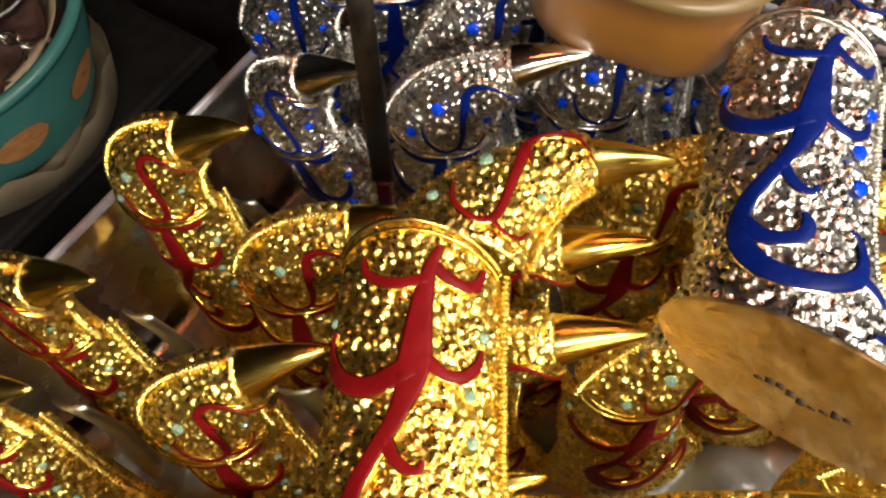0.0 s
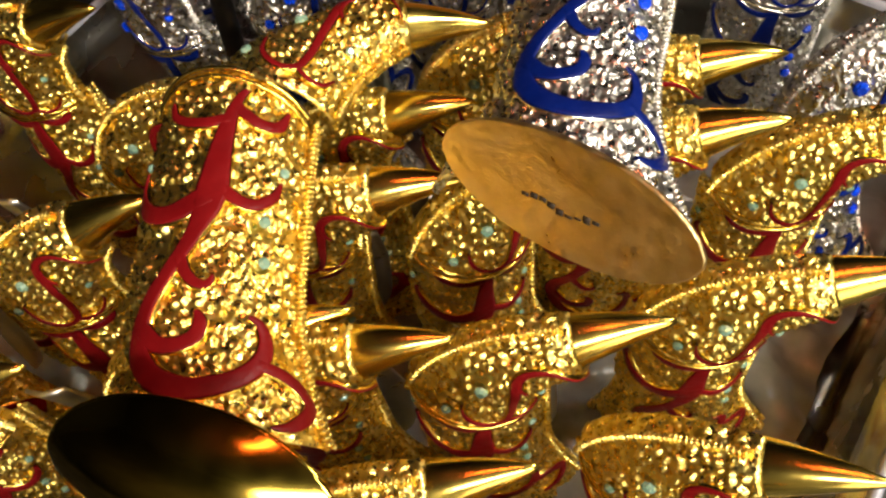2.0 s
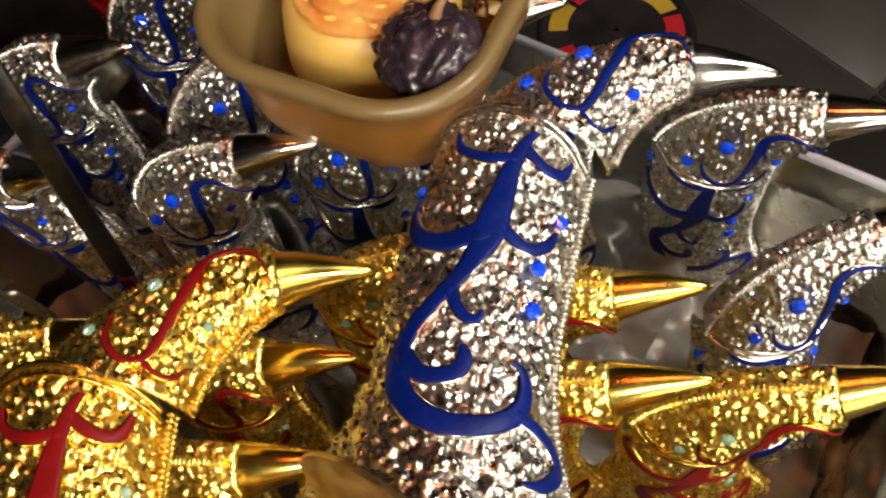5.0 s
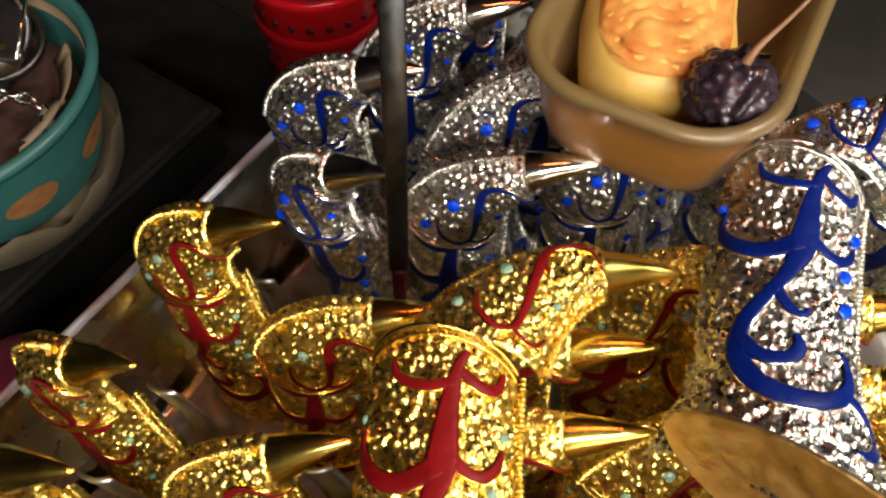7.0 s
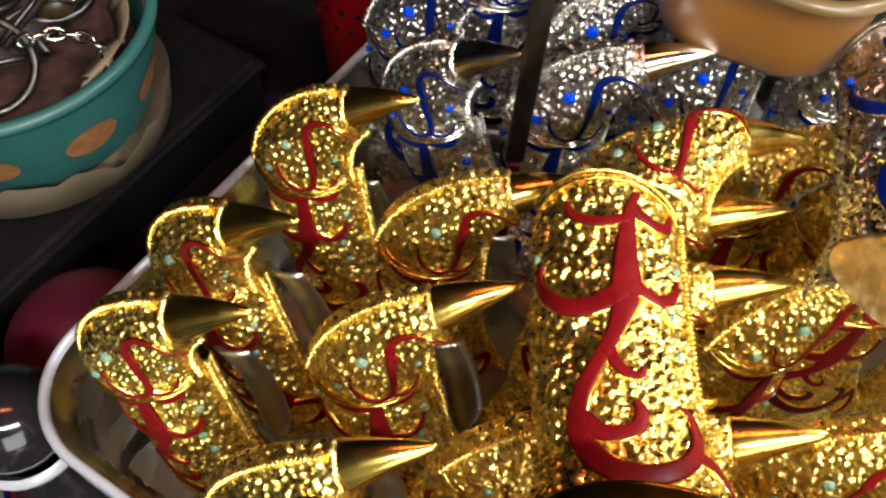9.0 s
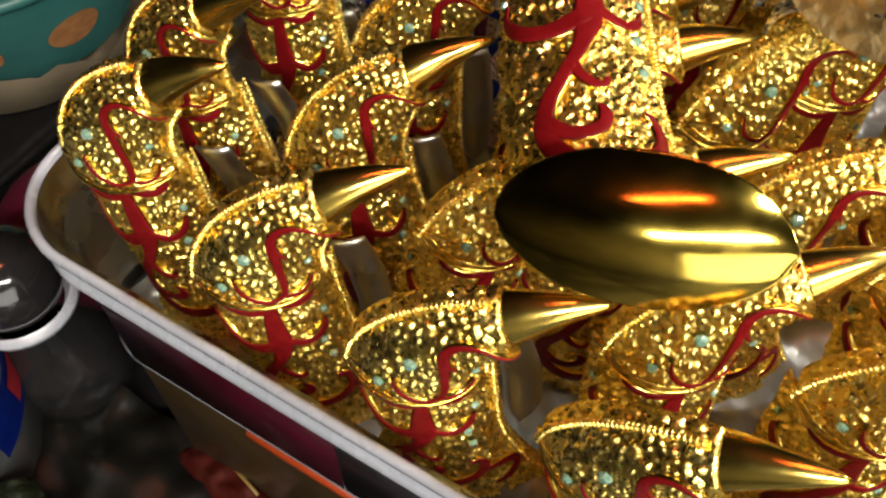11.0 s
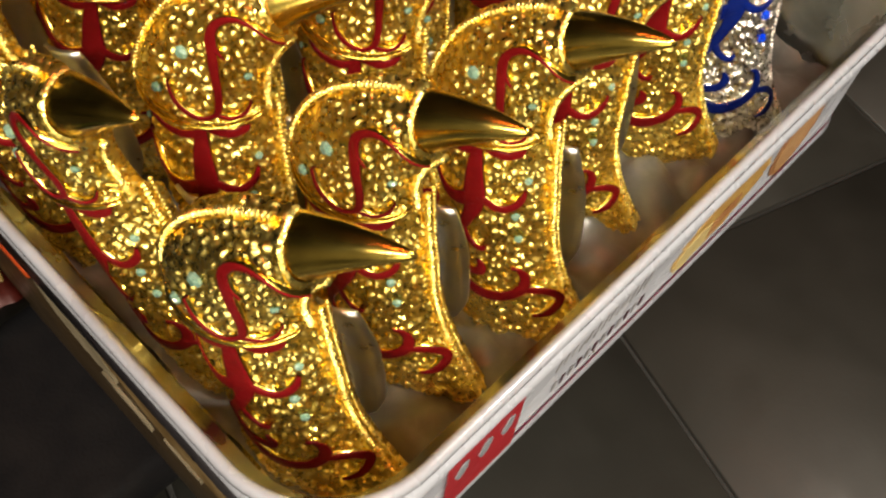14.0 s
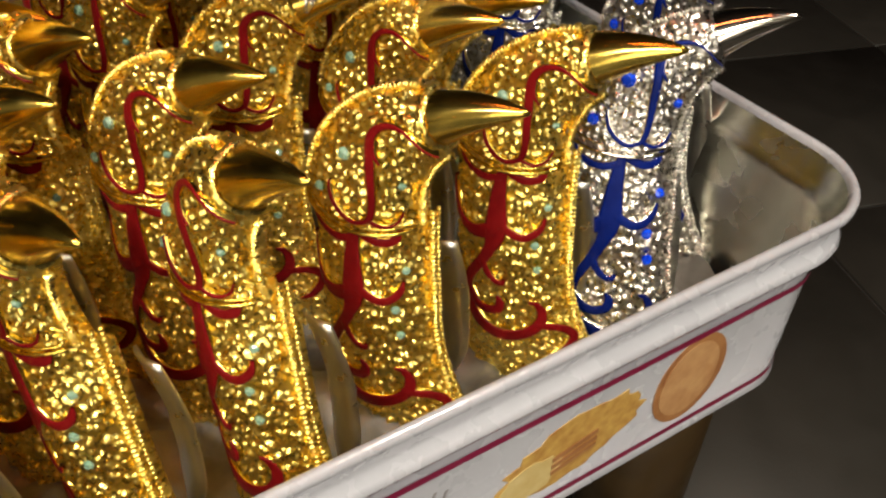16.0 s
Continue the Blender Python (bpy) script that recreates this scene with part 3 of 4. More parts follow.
SILVER_ROWS = [
    (0.1166, 0.1422, 0.0358, 24.2, 0.7, -2.6),
    (0.1049, 0.1582, 0.0366, 3.7, -4.0, -16.8),
    (0.1379, 0.1475, 0.0360, 44.8, 1.3, -2.7),
    (0.1408, 0.1143, 0.0358, 21.8, 1.6, -7.4),
    (0.1241, 0.1872, 0.0356, 20.5, -2.4, -4.3),
    (0.1855, 0.0569, 0.0356, 11.7, -5.8, -3.7),
    (0.1501, 0.0215, 0.0335, 39.0, 10.3, -8.6),
    (0.1829, 0.1830, 0.0361, 40.1, 0.8, 0.3),
    (0.1500, 0.1780, 0.0360, 25.0, 0.0, -3.0),
    (0.1640, 0.1450, 0.0360, 30.0, 0.0, -3.0),
    (0.1660, 0.0880, 0.0340, 28.0, 0.0, -4.0),
    (0.1700, 0.1180, 0.0340, 24.0, 0.0, -4.0),
    (0.1880, 0.1430, 0.0350, 26.0, 2.0, -4.0),
]


def knuckle(shift, turn):
    """A fingertip turned by degrees about the knuckle, and shifted."""
    up = Matrix.Translation((0, 0, BASE_LEN))
    return Matrix.Translation(shift) @ up @ pose(0, 0, 0, *turn) @ up.inverted()


def fill(first, rows, label, group):
    for k, (x, y, z, yaw, pitch, roll) in enumerate(rows):
        m = pose(x, y, z, roll, pitch, yaw)
        ob = first
        if k:
            ob = copy_thing(first, m)
        else:
            first.matrix_world = m
        tagged(ob, label, "finger claw", group)


BENT = (5, 6, 7, 8, 10, 12, 18)
fill(claw_ornament(False), [r for k, r in enumerate(GOLD_ROWS) if k not in BENT], "gold finger claw with red enamel scrolls, standing in the tin", "gold finger claws")
fill(claw_ornament(False, strap=(0.0060, 0.24)), [GOLD_ROWS[k] for k in BENT], "gold finger claw with red scrolls and a bent grey strap", "gold finger claws")
fill(claw_ornament(True), SILVER_ROWS, "silver finger claw with blue enamel scrolls, standing in the tin", "silver finger claws")
big = claw_ornament(False, knuckle((0.0020, -0.0054, 0.0051), (10.0, 18.7, -0.7)), 0.02, True)
big.matrix_world = pose(0.0297, 0.0870, 0.1253, 5.5, 84.5, 38.5)
tagged(big, "gold finger claw with red enamel scroll lying across the others", "finger claw", "gold finger claws")
big = claw_ornament(True, knuckle((0.0004, -0.0041, 0.0053), (8.0, 10.6, -4.1)), -0.06, True)
big.matrix_world = pose(0.0901, 0.0659, 0.1319, 4.4, 89.8, 23.3)
tagged(big, "silver finger claw with blue enamel scroll lying across the others", "finger claw", "silver finger claws")

# ---------------------------------------------------------------- polished oval plates


def oval_plate(name, a, b, facing, half, dome, material, label, marks=0):
    """Pointed oval dish from end a to end b."""
    a, b = Vector(a), Vector(b)
    along = (b - a).normalized()
    nrm = (Vector(facing) - along * along.dot(Vector(facing))).normalized()
    side = nrm.cross(along)
    m = Matrix((along, side, nrm)).transposed().to_4x4()
    m.translation = (a + b) / 2
    root = thing(name, m, label, "oval plate")
    hl = (b - a).length / 2
    rows_n, cols = 36, 18

    def place(s, t, lift=0.0):
        w = half * max(0.0, 1 - abs(s) ** 2.2) ** 0.60
        h = dome * (1 - s * s) * (1 - t * t)
        return (s * hl, t * w, h + lift)

    bm = bmesh.new()
    top = [[bm.verts.new(place(-0.995 + 1.99 * i / rows_n, -1 + 2 * j / cols)) for j in range(cols + 1)] for i in range(rows_n + 1)]
    low = [[bm.verts.new(place(-0.995 + 1.99 * i / rows_n, -1 + 2 * j / cols, -0.0011)) for j in range(cols + 1)] for i in range(rows_n + 1)]
    grid_faces(bm, top)
    grid_faces(bm, low)
    body = part("plate", bm, material, root)
    bm = bmesh.new()
    pts = [place(-0.995 + 1.99 * i / 40, 1) for i in range(41)] + [place(0.995 - 1.99 * i / 40, -1) for i in range(41)]
    tube(bm, [(x * 0.998, y * 0.99, z - 0.0005) for x, y, z in pts], 0.0004, 6)
    part("rim_bead", bm, material, root, "thin rolled edge")
    rnd = random.Random(3)
    for k in range(marks):
        s = -0.3 + 0.62 * k / marks
        p = place(s, -0.28 + 0.05 * math.sin(k), 0.00003)
        part("stamped_mark", box_bm(0.0012, 0.0003 + rnd.random() * 0.0010, 0.0001, p), DARK_MARK, body, "worn stamped mark")
    return root


oval_plate("oval_plate", (0.0205, 0.1010, 0.1278), (0.0318, 0.0634, 0.1308), (-0.66, -0.22, 0.72), 0.0102, 0.0044, PLATE_GOLD, "mirror polished gold oval plate resting on the claws")
oval_plate("oval_plate", (0.0838, 0.0821, 0.1298), (0.0789, 0.0411, 0.1394), (-0.93, -0.06, 0.34), 0.0092, -0.0012, BRASS_SATIN, "worn satin brass oval plate with stamped marks", marks=9)

# ---------------------------------------------------------------- plastic tray with pastry and berry
tray = thing("plastic_tray", pose(0.1312, 0.0878, 0, 0, 0, 7), "amber brown plastic tray resting on the claws", "tray")
SX, SY, SR = 0.080, 0.052, 0.018
bm, rows = ring_rows([(0.0008, 0.1352), (0.0, 0.1362), (0.0004, 0.1376), (0.0018, 0.1381), (0.0032, 0.1374), (0.0042, 0.1355), (0.0062, 0.116), (0.0095, 0.1128)], SX, SY, SR)
bm.faces.new(rows[-1])
part("inner_wall", bm, OLIVE_PLASTIC, tray, "olive brown inner wall and rim")
bm, rows = ring_rows([(0.0008, 0.1352), (0.0030, 0.1345), (0.0036, 0.128), (0.0046, 0.1205), (0.0062, 0.1150), (0.0090, 0.1118), (0.0130, 0.1106)], SX, SY, SR)
bm.faces.new(rows[-1])
part("outer_wall", bm, AMBER_PLASTIC, tray)

rnd = random.Random(8)
pastry = thing("pastry", pose(0.1640, 0.1230, 0.1262, 4, -6, 24), "pale golden baked pastry with browned top in the tray", "pastry")


def loaf(top):
    """Rounded pastry body, or its browned wrinkled top skin."""
    bm = bmesh.new()
    rows = []
    n, m = (64, 30) if top else (48, 24)
    for q in range(m + 1):
        lat = radians(42 + 46 * q / m) if top else radians(-88 + 176 * q / m)
        row = []
        for k in range(n):
            lon = 2 * math.pi * k / n
            sx = math.copysign(abs(math.cos(lon)) ** 0.62, math.cos(lon)) * math.cos(lat) ** 0.55
            sy = math.copysign(abs(math.sin(lon)) ** 0.62, math.sin(lon)) * math.cos(lat) ** 0.55
            sz = math.copysign(abs(math.sin(lat)) ** 0.62, math.sin(lat))
            v = Vector((0.0235 * sx, 0.0155 * sy, 0.0112 * sz))
            v *= 1 + 0.035 * noise.noise(v * 110)
            if top:
                edge = min(1.0, q / 5)
                wave = math.sin(v.x * 1500 + 5 * noise.noise(v * 120)) * math.sin(v.y * 900 + 4 * noise.noise(v * 90))
                v += v.normalized() * (0.0002 + edge * (0.0003 + 0.0008 * wave))
            row.append(bm.verts.new(v))
        rows.append(row)
    grid_faces(bm, rows, True)
    bm.faces.new(rows[-1])
    if not top:
        bm.faces.new(rows[0][::-1])
    return bm


part("body", loaf(False), PASTRY_BODY, pastry, "pale yellow soft side")
part("crust", loaf(True), PASTRY_CRUST, pastry, "browned wrinkled top")
berry = thing("dried_plum", pose(0.1475, 0.1010, 0.1335), "wrinkled dark purple dried plum with a stalk", "fruit")
bm = bmesh.new()
bmesh.ops.create_icosphere(bm, subdivisions=5, radius=0.0088)
for v in bm.verts:
    n = v.co.normalized()
    v.co += n * (0.0011 * abs(noise.noise(v.co * 380)) * 2 - 0.0006 + 0.0005 * noise.noise(v.co * 700))
    v.co.z *= 0.9
part("flesh", bm, PLUM, berry)
bm = bmesh.new()
tube(bm, catmull([(0.001, 0, 0.006), (0.003, -0.001, 0.010), (0.009, -0.0035, 0.014), (0.015, -0.006, 0.019)], 5), lambda t: 0.00045 + 0.0012 * (1 - t) ** 4, 7)
part("stalk", bm, STALK, berry, "thin pinkish brown stalk")

# crumpled film that lines the tin under the claws
liner = thing("plastic_liner", pose(0, 0, 0), "crumpled glossy grey plastic film lining the tin", "plastic film")


def crumple(name, x0, x1, y0, y1, z, tilt, n, label):
    """Creased sheet over a rectangle of the tin's floor, rising by tilt towards its far side in x."""
    bm = bmesh.new()
    rows = []
    for j in range(n + 1):
        row = []
        for i in range(n + 1):
            x, y = x0 + (x1 - x0) * i / n, y0 + (y1 - y0) * j / n
            p = Vector((x, y, z))
            fold = abs(noise.noise(p * 55)) * 0.011 + abs(noise.noise(p * 130 + Vector((3, 1, 0)))) * 0.0045 + 0.0012 * noise.noise(p * 320)
            row.append(bm.verts.new((x + 0.002 * noise.noise(p * 60), y + 0.002 * noise.noise(p * 60 + Vector((7, 0, 0))), z + fold + tilt * (i / n) ** 2)))
        rows.append(row)
    grid_faces(bm, rows)
    return part(name, bm, LINER_FILM, liner, label)


crumple("film", 0.0095, 0.1945, 0.0095, 0.1975, 0.0265, 0.003, 90, "")
crumple("folded_flap", 0.150, 0.194, 0.055, 0.192, 0.0310, 0.016, 44, "folded film flap beside the wall")

# thin dark strip standing among the silver claws
strip = thing("metal_strip", pose(0.101, 0.1465, 0.085, -3, 2, -55), "thin dark grey metal strip standing between silver claws", "strip")
part("blade", box_bm(0.0044, 0.0009, 0.078, (0, 0, 0.046), 0.0003, 1), DARK_METAL, strip)
part("handle", box_bm(0.0030, 0.0022, 0.034, (0, 0, -0.010), 0.0006, 2), DARK_RED, strip, "dull red lower end")

# ---------------------------------------------------------------- table, floor, room
FLOOR_Z, TABLE_Z = -0.36, -0.052
table = thing("display_table", Matrix(), "dark low display table under the goods", "table")
part("tabletop", box_bm(0.62, 0.62, 0.022, (-0.06, 0.395, TABLE_Z - 0.011), 0.004), DARK_CLOTH, table)
for x, y in ((-0.33, 0.12), (-0.33, 0.67), (0.21, 0.12), (0.21, 0.67)):
    part("leg", box_bm(0.03, 0.03, TABLE_Z - 0.022 - FLOOR_Z, (x, y, (TABLE_Z - 0.022 + FLOOR_Z) / 2), 0.003), DARK_CLOTH, table)
box = thing("brown_box", Matrix(), "brown lacquered box that carries the tin", "box")
part("body", box_bm(0.150, 0.165, FOOT_Z - 0.002 - TABLE_Z, (0.078, 0.110, (FOOT_Z - 0.002 + TABLE_Z) / 2 - 0.0002), 0.004, 3), BROWN_LACQUER, box)
part("edge_strip", box_bm(0.152, 0.0022, 0.004, (0.078, 0.0275, -0.012), 0.0008, 1), YELLOW_EDGE, box, "yellow edge strip")
part("red_strip", box_bm(0.0022, 0.040, 0.004, (0.0025, 0.134, 0.017), 0.0008, 1), ORANGE_FOIL, box, "orange red edge strip")


def side_patch(name, y0, y1, z0, z1, jag, material, label, seed):
    """Torn card patch on the box's side, with an uneven lower edge."""
    rnd = random.Random(seed)
    bm = bmesh.new()
    n = 18
    rows = []
    for i in range(n + 1):
        t = i / n
        y = y0 + (y1 - y0) * t
        low = z0 + (z1 - z0) * max(0.0, 2 * t - 1) ** 2 * 0.7 + rnd.uniform(-jag, jag)
        rows.append([bm.verts.new((x, y, z)) for x, z in ((0.0028, min(low, z1 - 0.0006)), (0.0020, min(low, z1 - 0.0006)), (0.0020, z1), (0.0028, z1))])
    grid_faces(bm, rows, True)
    bm.faces.new(rows[0][::-1])
    bm.faces.new(rows[-1])
    return flat(part(name, bm, material, box, label))


side_patch("ochre_edge", 0.030, 0.084, 0.004, 0.0196, 0.0012, OCHRE_CARD, "worn ochre card edge", 2)
side_patch("pale_edge", 0.0845, 0.112, 0.002, 0.0196, 0.0016, PALE_CARD, "torn pale card edge", 3)
side_patch("pale_scuff", 0.074, 0.094, -0.010, -0.006, 0.0008, PALE_CARD, "pale scuffed streak", 4)
side_patch("pale_scuff", 0.052, 0.066, -0.004, -0.001, 0.0006, PALE_CARD, "pale scuffed streak", 5)

# teal tub behind the tin
crate = thing("dark_crate", pose(0.101, 0.362, TABLE_Z), "low black crate under the teal tub", "crate")
part("crate_body", box_bm(0.15, 0.125, 0.0326, (0, 0.004, 0.0164), 0.003), CRATE_BLACK, crate)
part("crate_lip", box_bm(0.154, 0.129, 0.004, (0, 0.004, 0.0285), 0.0015), CRATE_BLACK, crate, "worn black upper edge")
tub = thing("teal_tub", pose(0.101, 0.355, TABLE_Z + 0.0328) @ Matrix.Diagonal((1, 1, 0.62, 1)), "round teal and cream tub filled with dark trinkets", "tub")
RT = 0.0465
bm = lathe(bmesh.new(), [(RT - 0.012, 0.0), (RT + 0.004, 0.0), (RT + 0.0065, 0.003), (RT + 0.0085, 0.026)], 96)
for v in bm.verts:
    if v.co.z > 0.02:
        a = math.atan2(v.co.y, v.co.x)
        v.co.z += 0.0055 * math.sin(5 * a) + 0.003 * math.sin(13 * a + 1) + 0.0012 * math.sin(31 * a)
        v.co.x, v.co.y = v.co.x * 1.006, v.co.y * 1.006
part("cream_band", bm, CREAM, tub, "cream printed band with a wavy edge")
bm = lathe(bmesh.new(), [(RT + 0.0005, 0.015), (RT + 0.008, 0.058), (RT + 0.010, 0.076)], 64)
part("teal_wall", bm, TEAL, tub)
bm = lathe(bmesh.new(), [(RT + 0.010, 0.076), (RT + 0.0118, 0.0775), (RT + 0.0122, 0.0815), (RT + 0.0105, 0.0845), (RT + 0.0085, 0.084), (RT + 0.0070, 0.072), (RT - 0.004, 0.012)], 64)
part("rim", bm, TEAL, tub, "teal rolled rim")
bm = lathe(bmesh.new(), [(RT + 0.0050, 0.052), (RT + 0.0066, 0.074), (RT + 0.0046, 0.052)], 64)
part("inner_liner", bm, CREAM, tub, "cream inner edge")
bm = lathe(bmesh.new(), [(0.001, 0.054), (RT, 0.05)], 48)
part("dark_filling", bm, BROWN_HEAP, tub, "dark heap inside")
for ang in (-62, -100, -140, -25, 10):
    bm = bmesh.new()
    rows = []
    for q in range(7):
        row = []
        for k in range(28):
            t = 2 * math.pi * k / 28
            z = 0.044 + 0.0115 * q / 6 * math.sin(t)
            r = RT + 0.0005 + 0.0075 * (z - 0.015) / 0.043 + 0.0005
            a = radians(ang) + 0.0105 * max(q, 0.02) / 6 * math.cos(t) / r
            row.append(bm.verts.new((r * math.cos(a), r * math.sin(a), z)))
        rows.append(row)
    grid_faces(bm, rows, True)
    bm.faces.new(rows[0][::-1])
    part("orange_print", bm, COOKIE, tub, "orange brown oval print")
rnd = random.Random(12)
for k in range(16):
    a, r = rnd.uniform(0, 6.28), rnd.uniform(0.0, 0.036)
    m = pose(0.101 + r * math.cos(a), 0.355 + r * math.sin(a), TABLE_Z + 0.072 + rnd.uniform(0, 0.010), rnd.uniform(-35, 35), rnd.uniform(-35, 35), rnd.uniform(0, 180))
    if k % 3 == 0:
        ob = thing("dark_tile_charm", m, "dark square charm in a metal frame inside the tub", "charm", "trinkets in the tub")
        part("plaque", box_bm(0.028, 0.022, 0.004, (0, 0, 0), 0.001, 1), DARK_FILL, ob)
        bm = bmesh.new()
        tube(bm, [(-0.014, -0.011, 0.002), (0.014, -0.011, 0.002), (0.014, 0.011, 0.002), (-0.014, 0.011, 0.002), (-0.014, -0.011, 0.002)], 0.0011, 6)
        part("frame", bm, DARK_METAL, ob, "dull silver frame")
    elif k % 3 == 1:
        ob = thing("bangle", m, "dull silver bangle lying in the tub", "bangle", "trinkets in the tub")
        bm = bmesh.new()
        n = 40
        tube(bm, [(0.017 * math.cos(2 * math.pi * i / n), 0.017 * math.sin(2 * math.pi * i / n), 0) for i in range(n + 1)], 0.0017, 8, False)
        part("hoop", bm, DARK_METAL, ob)
    else:
        ob = thing("brown_bead", m, "polished brown bead lying in the tub", "bead", "trinkets in the tub")
        bm = bmesh.new()
        bmesh.ops.create_icosphere(bm, subdivisions=3, radius=0.008, matrix=Matrix.Diagonal((1.2, 1, 0.8, 1)))
        part("bead_body", bm, BROWN_LACQUER, ob)
        bm = bmesh.new()
        tube(bm, [(-0.0105, 0, 0), (-0.0085, 0, 0)], 0.002, 8)
        part("cap_end", bm, SILVER_SMOOTH, ob, "silver bead cap")

ob = thing("dark_tile_charm", pose(0.1300, 0.3586, TABLE_Z + 0.082, 12, -6, 40), "dark square plaque in a thin metal frame inside the tub", "charm", "trinkets in the tub")
part("plaque", box_bm(0.030, 0.023, 0.004, (0, 0, 0), 0.001, 1), BLACK_GLOSS, ob)
bm = bmesh.new()
tube(bm, [(-0.015, -0.0115, 0.002), (0.015, -0.0115, 0.002), (0.015, 0.0115, 0.002), (-0.015, 0.0115, 0.002), (-0.015, -0.0115, 0.002)], 0.0008, 6)
part("frame", bm, SILVER_SMOOTH, ob, "thin silver frame")
ob = thing("chain_bracelet", pose(0.1016, 0.3220, TABLE_Z + 0.079, 8, 10, 20), "silver curb chain bracelet lying in the tub", "bracelet", "trinkets in the tub")
for k in range(9):
    a = radians(-75 + 18 * k)
    bm = bmesh.new()
    m = pose(0.016 * math.cos(a), 0.016 * math.sin(a), 0, 40 if k % 2 else -40, 0, math.degrees(a) + 90)
    tube(bm, [m @ Vector((0.0036 * math.cos(t), 0.0022 * math.sin(t), 0)) for t in (2 * math.pi * q / 14 for q in range(15))], 0.0008, 6, False)
    part("link", bm, SILVER_SMOOTH, ob)
ob = thing("card_strip", pose(0.101, 0.355, TABLE_Z + 0.0328), "curved cream card strip inside the tub's edge", "card")
for a0, a1, z0, z1, name, lab in ((-92, -22, 0.036, 0.0455, "card_body", ""), (-88, -60, 0.0425, 0.0462, "card_fold", "folded pale upper edge")):
    bm = bmesh.new()
    rows = []
    for i in range(25):
        a = radians(a0 + (a1 - a0) * i / 24)
        cut = 0.0035 * abs(math.sin(3.1 * i)) * (1 if i > 20 else 0.15)
        rows.append([bm.verts.new((r * math.cos(a), r * math.sin(a), z)) for r, z in ((0.0405, z0), (0.0475, z1 - cut), (0.0468, z1 - cut + 0.0003), (0.0397, z0))])
    grid_faces(bm, rows, True)
    bm.faces.new(rows[0][::-1])
    bm.faces.new(rows[-1])
    part(name, bm, CREAM, ob, lab)

# red translucent cup behind the tin
cup = thing("red_cup", pose(0.221, 0.277, TABLE_Z) @ Matrix.Diagonal((0.76, 0.76, 0.95, 1)), "translucent red plastic cup with dark speckled contents", "cup")
bm = lathe(bmesh.new(), [(0.001, 0.0), (0.026, 0.0), (0.028, 0.004), (0.0345, 0.088), (0.0365, 0.092), (0.0365, 0.095), (0.0345, 0.096), (0.0328, 0.092), (0.026, 0.006), (0.001, 0.004)], 48)
part("cup_wall", bm, RED_PLASTIC, cup)
bm = lathe(bmesh.new(), [(0.0345, 0.070), (0.0352, 0.0715), (0.0352, 0.0745), (0.0347, 0.076)], 48)
part("moulded_ring", bm, RED_PLASTIC, cup, "moulded ring")
bm = lathe(bmesh.new(), [(0.001, 0.084), (0.0325, 0.082)], 40)
part("filling", bm, RED_CONTENT, cup, "dark red speckled contents")
for k in range(26):
    a, r = rnd.uniform(0, 6.28), 0.030 * math.sqrt(rnd.random())
    bm = bmesh.new()
    bmesh.ops.create_icosphere(bm, subdivisions=1, radius=rnd.uniform(0.0012, 0.0026), matrix=Matrix.Translation((r * math.cos(a), r * math.sin(a), 0.0845)) @ Matrix.Diagonal((1.3, 1, 0.5, 1)))
    part("speck", bm, DARK_FILL, cup)

for row, z in enumerate((0.050, 0.060, 0.081)):
    for k in range(22):
        a = 2 * math.pi * (k + 0.5 * (row % 2)) / 22
        r = 0.0283 + 0.0065 * (z - 0.004) / 0.084
        m = Matrix.Translation((r * math.cos(a), r * math.sin(a), z)) @ pose(0, 0, 0, 0, 90, math.degrees(a))
        bm = bmesh.new()
        bmesh.ops.create_cone(bm, cap_ends=True, segments=8, radius1=0.0019, radius2=0.0015, depth=0.0008, matrix=m)
        part("dark_spot", bm, DARK_RED, cup)

# magenta ball and other goods beside the tin
ball = thing("magenta_ball", pose(0.040, 0.262, TABLE_Z + 0.028), "dark magenta rubber ball beside the tin", "ball")
bm = bmesh.new()
bmesh.ops.create_icosphere(bm, subdivisions=4, radius=0.028)
for v in bm.verts:
    v.co *= 1 + 0.02 * noise.noise(v.co * 60)
part("ball_body", bm, MAGENTA, ball)
bm = bmesh.new()
tube(bm, [(0.0283 * math.cos(2 * math.pi * i / 48), 0.0283 * math.sin(2 * math.pi * i / 48), 0) for i in range(49)], 0.0006, 6, False)
part("seam", bm, DARK_FILL, ball, "moulded seam")

jar = thing("clear_jar", pose(-0.045, 0.262, TABLE_Z, 0, 0, 0), "clear plastic jar with a red, white and blue label", "jar")
bm = lathe(bmesh.new(), [(0.001, 0.0), (0.036, 0.0), (0.040, 0.005), (0.041, 0.06), (0.036, 0.072), (0.026, 0.078), (0.026, 0.084), (0.0245, 0.084), (0.0245, 0.077), (0.035, 0.070), (0.0392, 0.058), (0.038, 0.006), (0.001, 0.002)], 48)
part("jar_wall", bm, CLEAR_PLASTIC, jar)
bm = lathe(bmesh.new(), [(0.027, 0.079), (0.0285, 0.08), (0.0285, 0.094), (0.0265, 0.096), (0.001, 0.0965)], 48)
part("lid", bm, WHITE_PAINT, jar, "white screw lid")
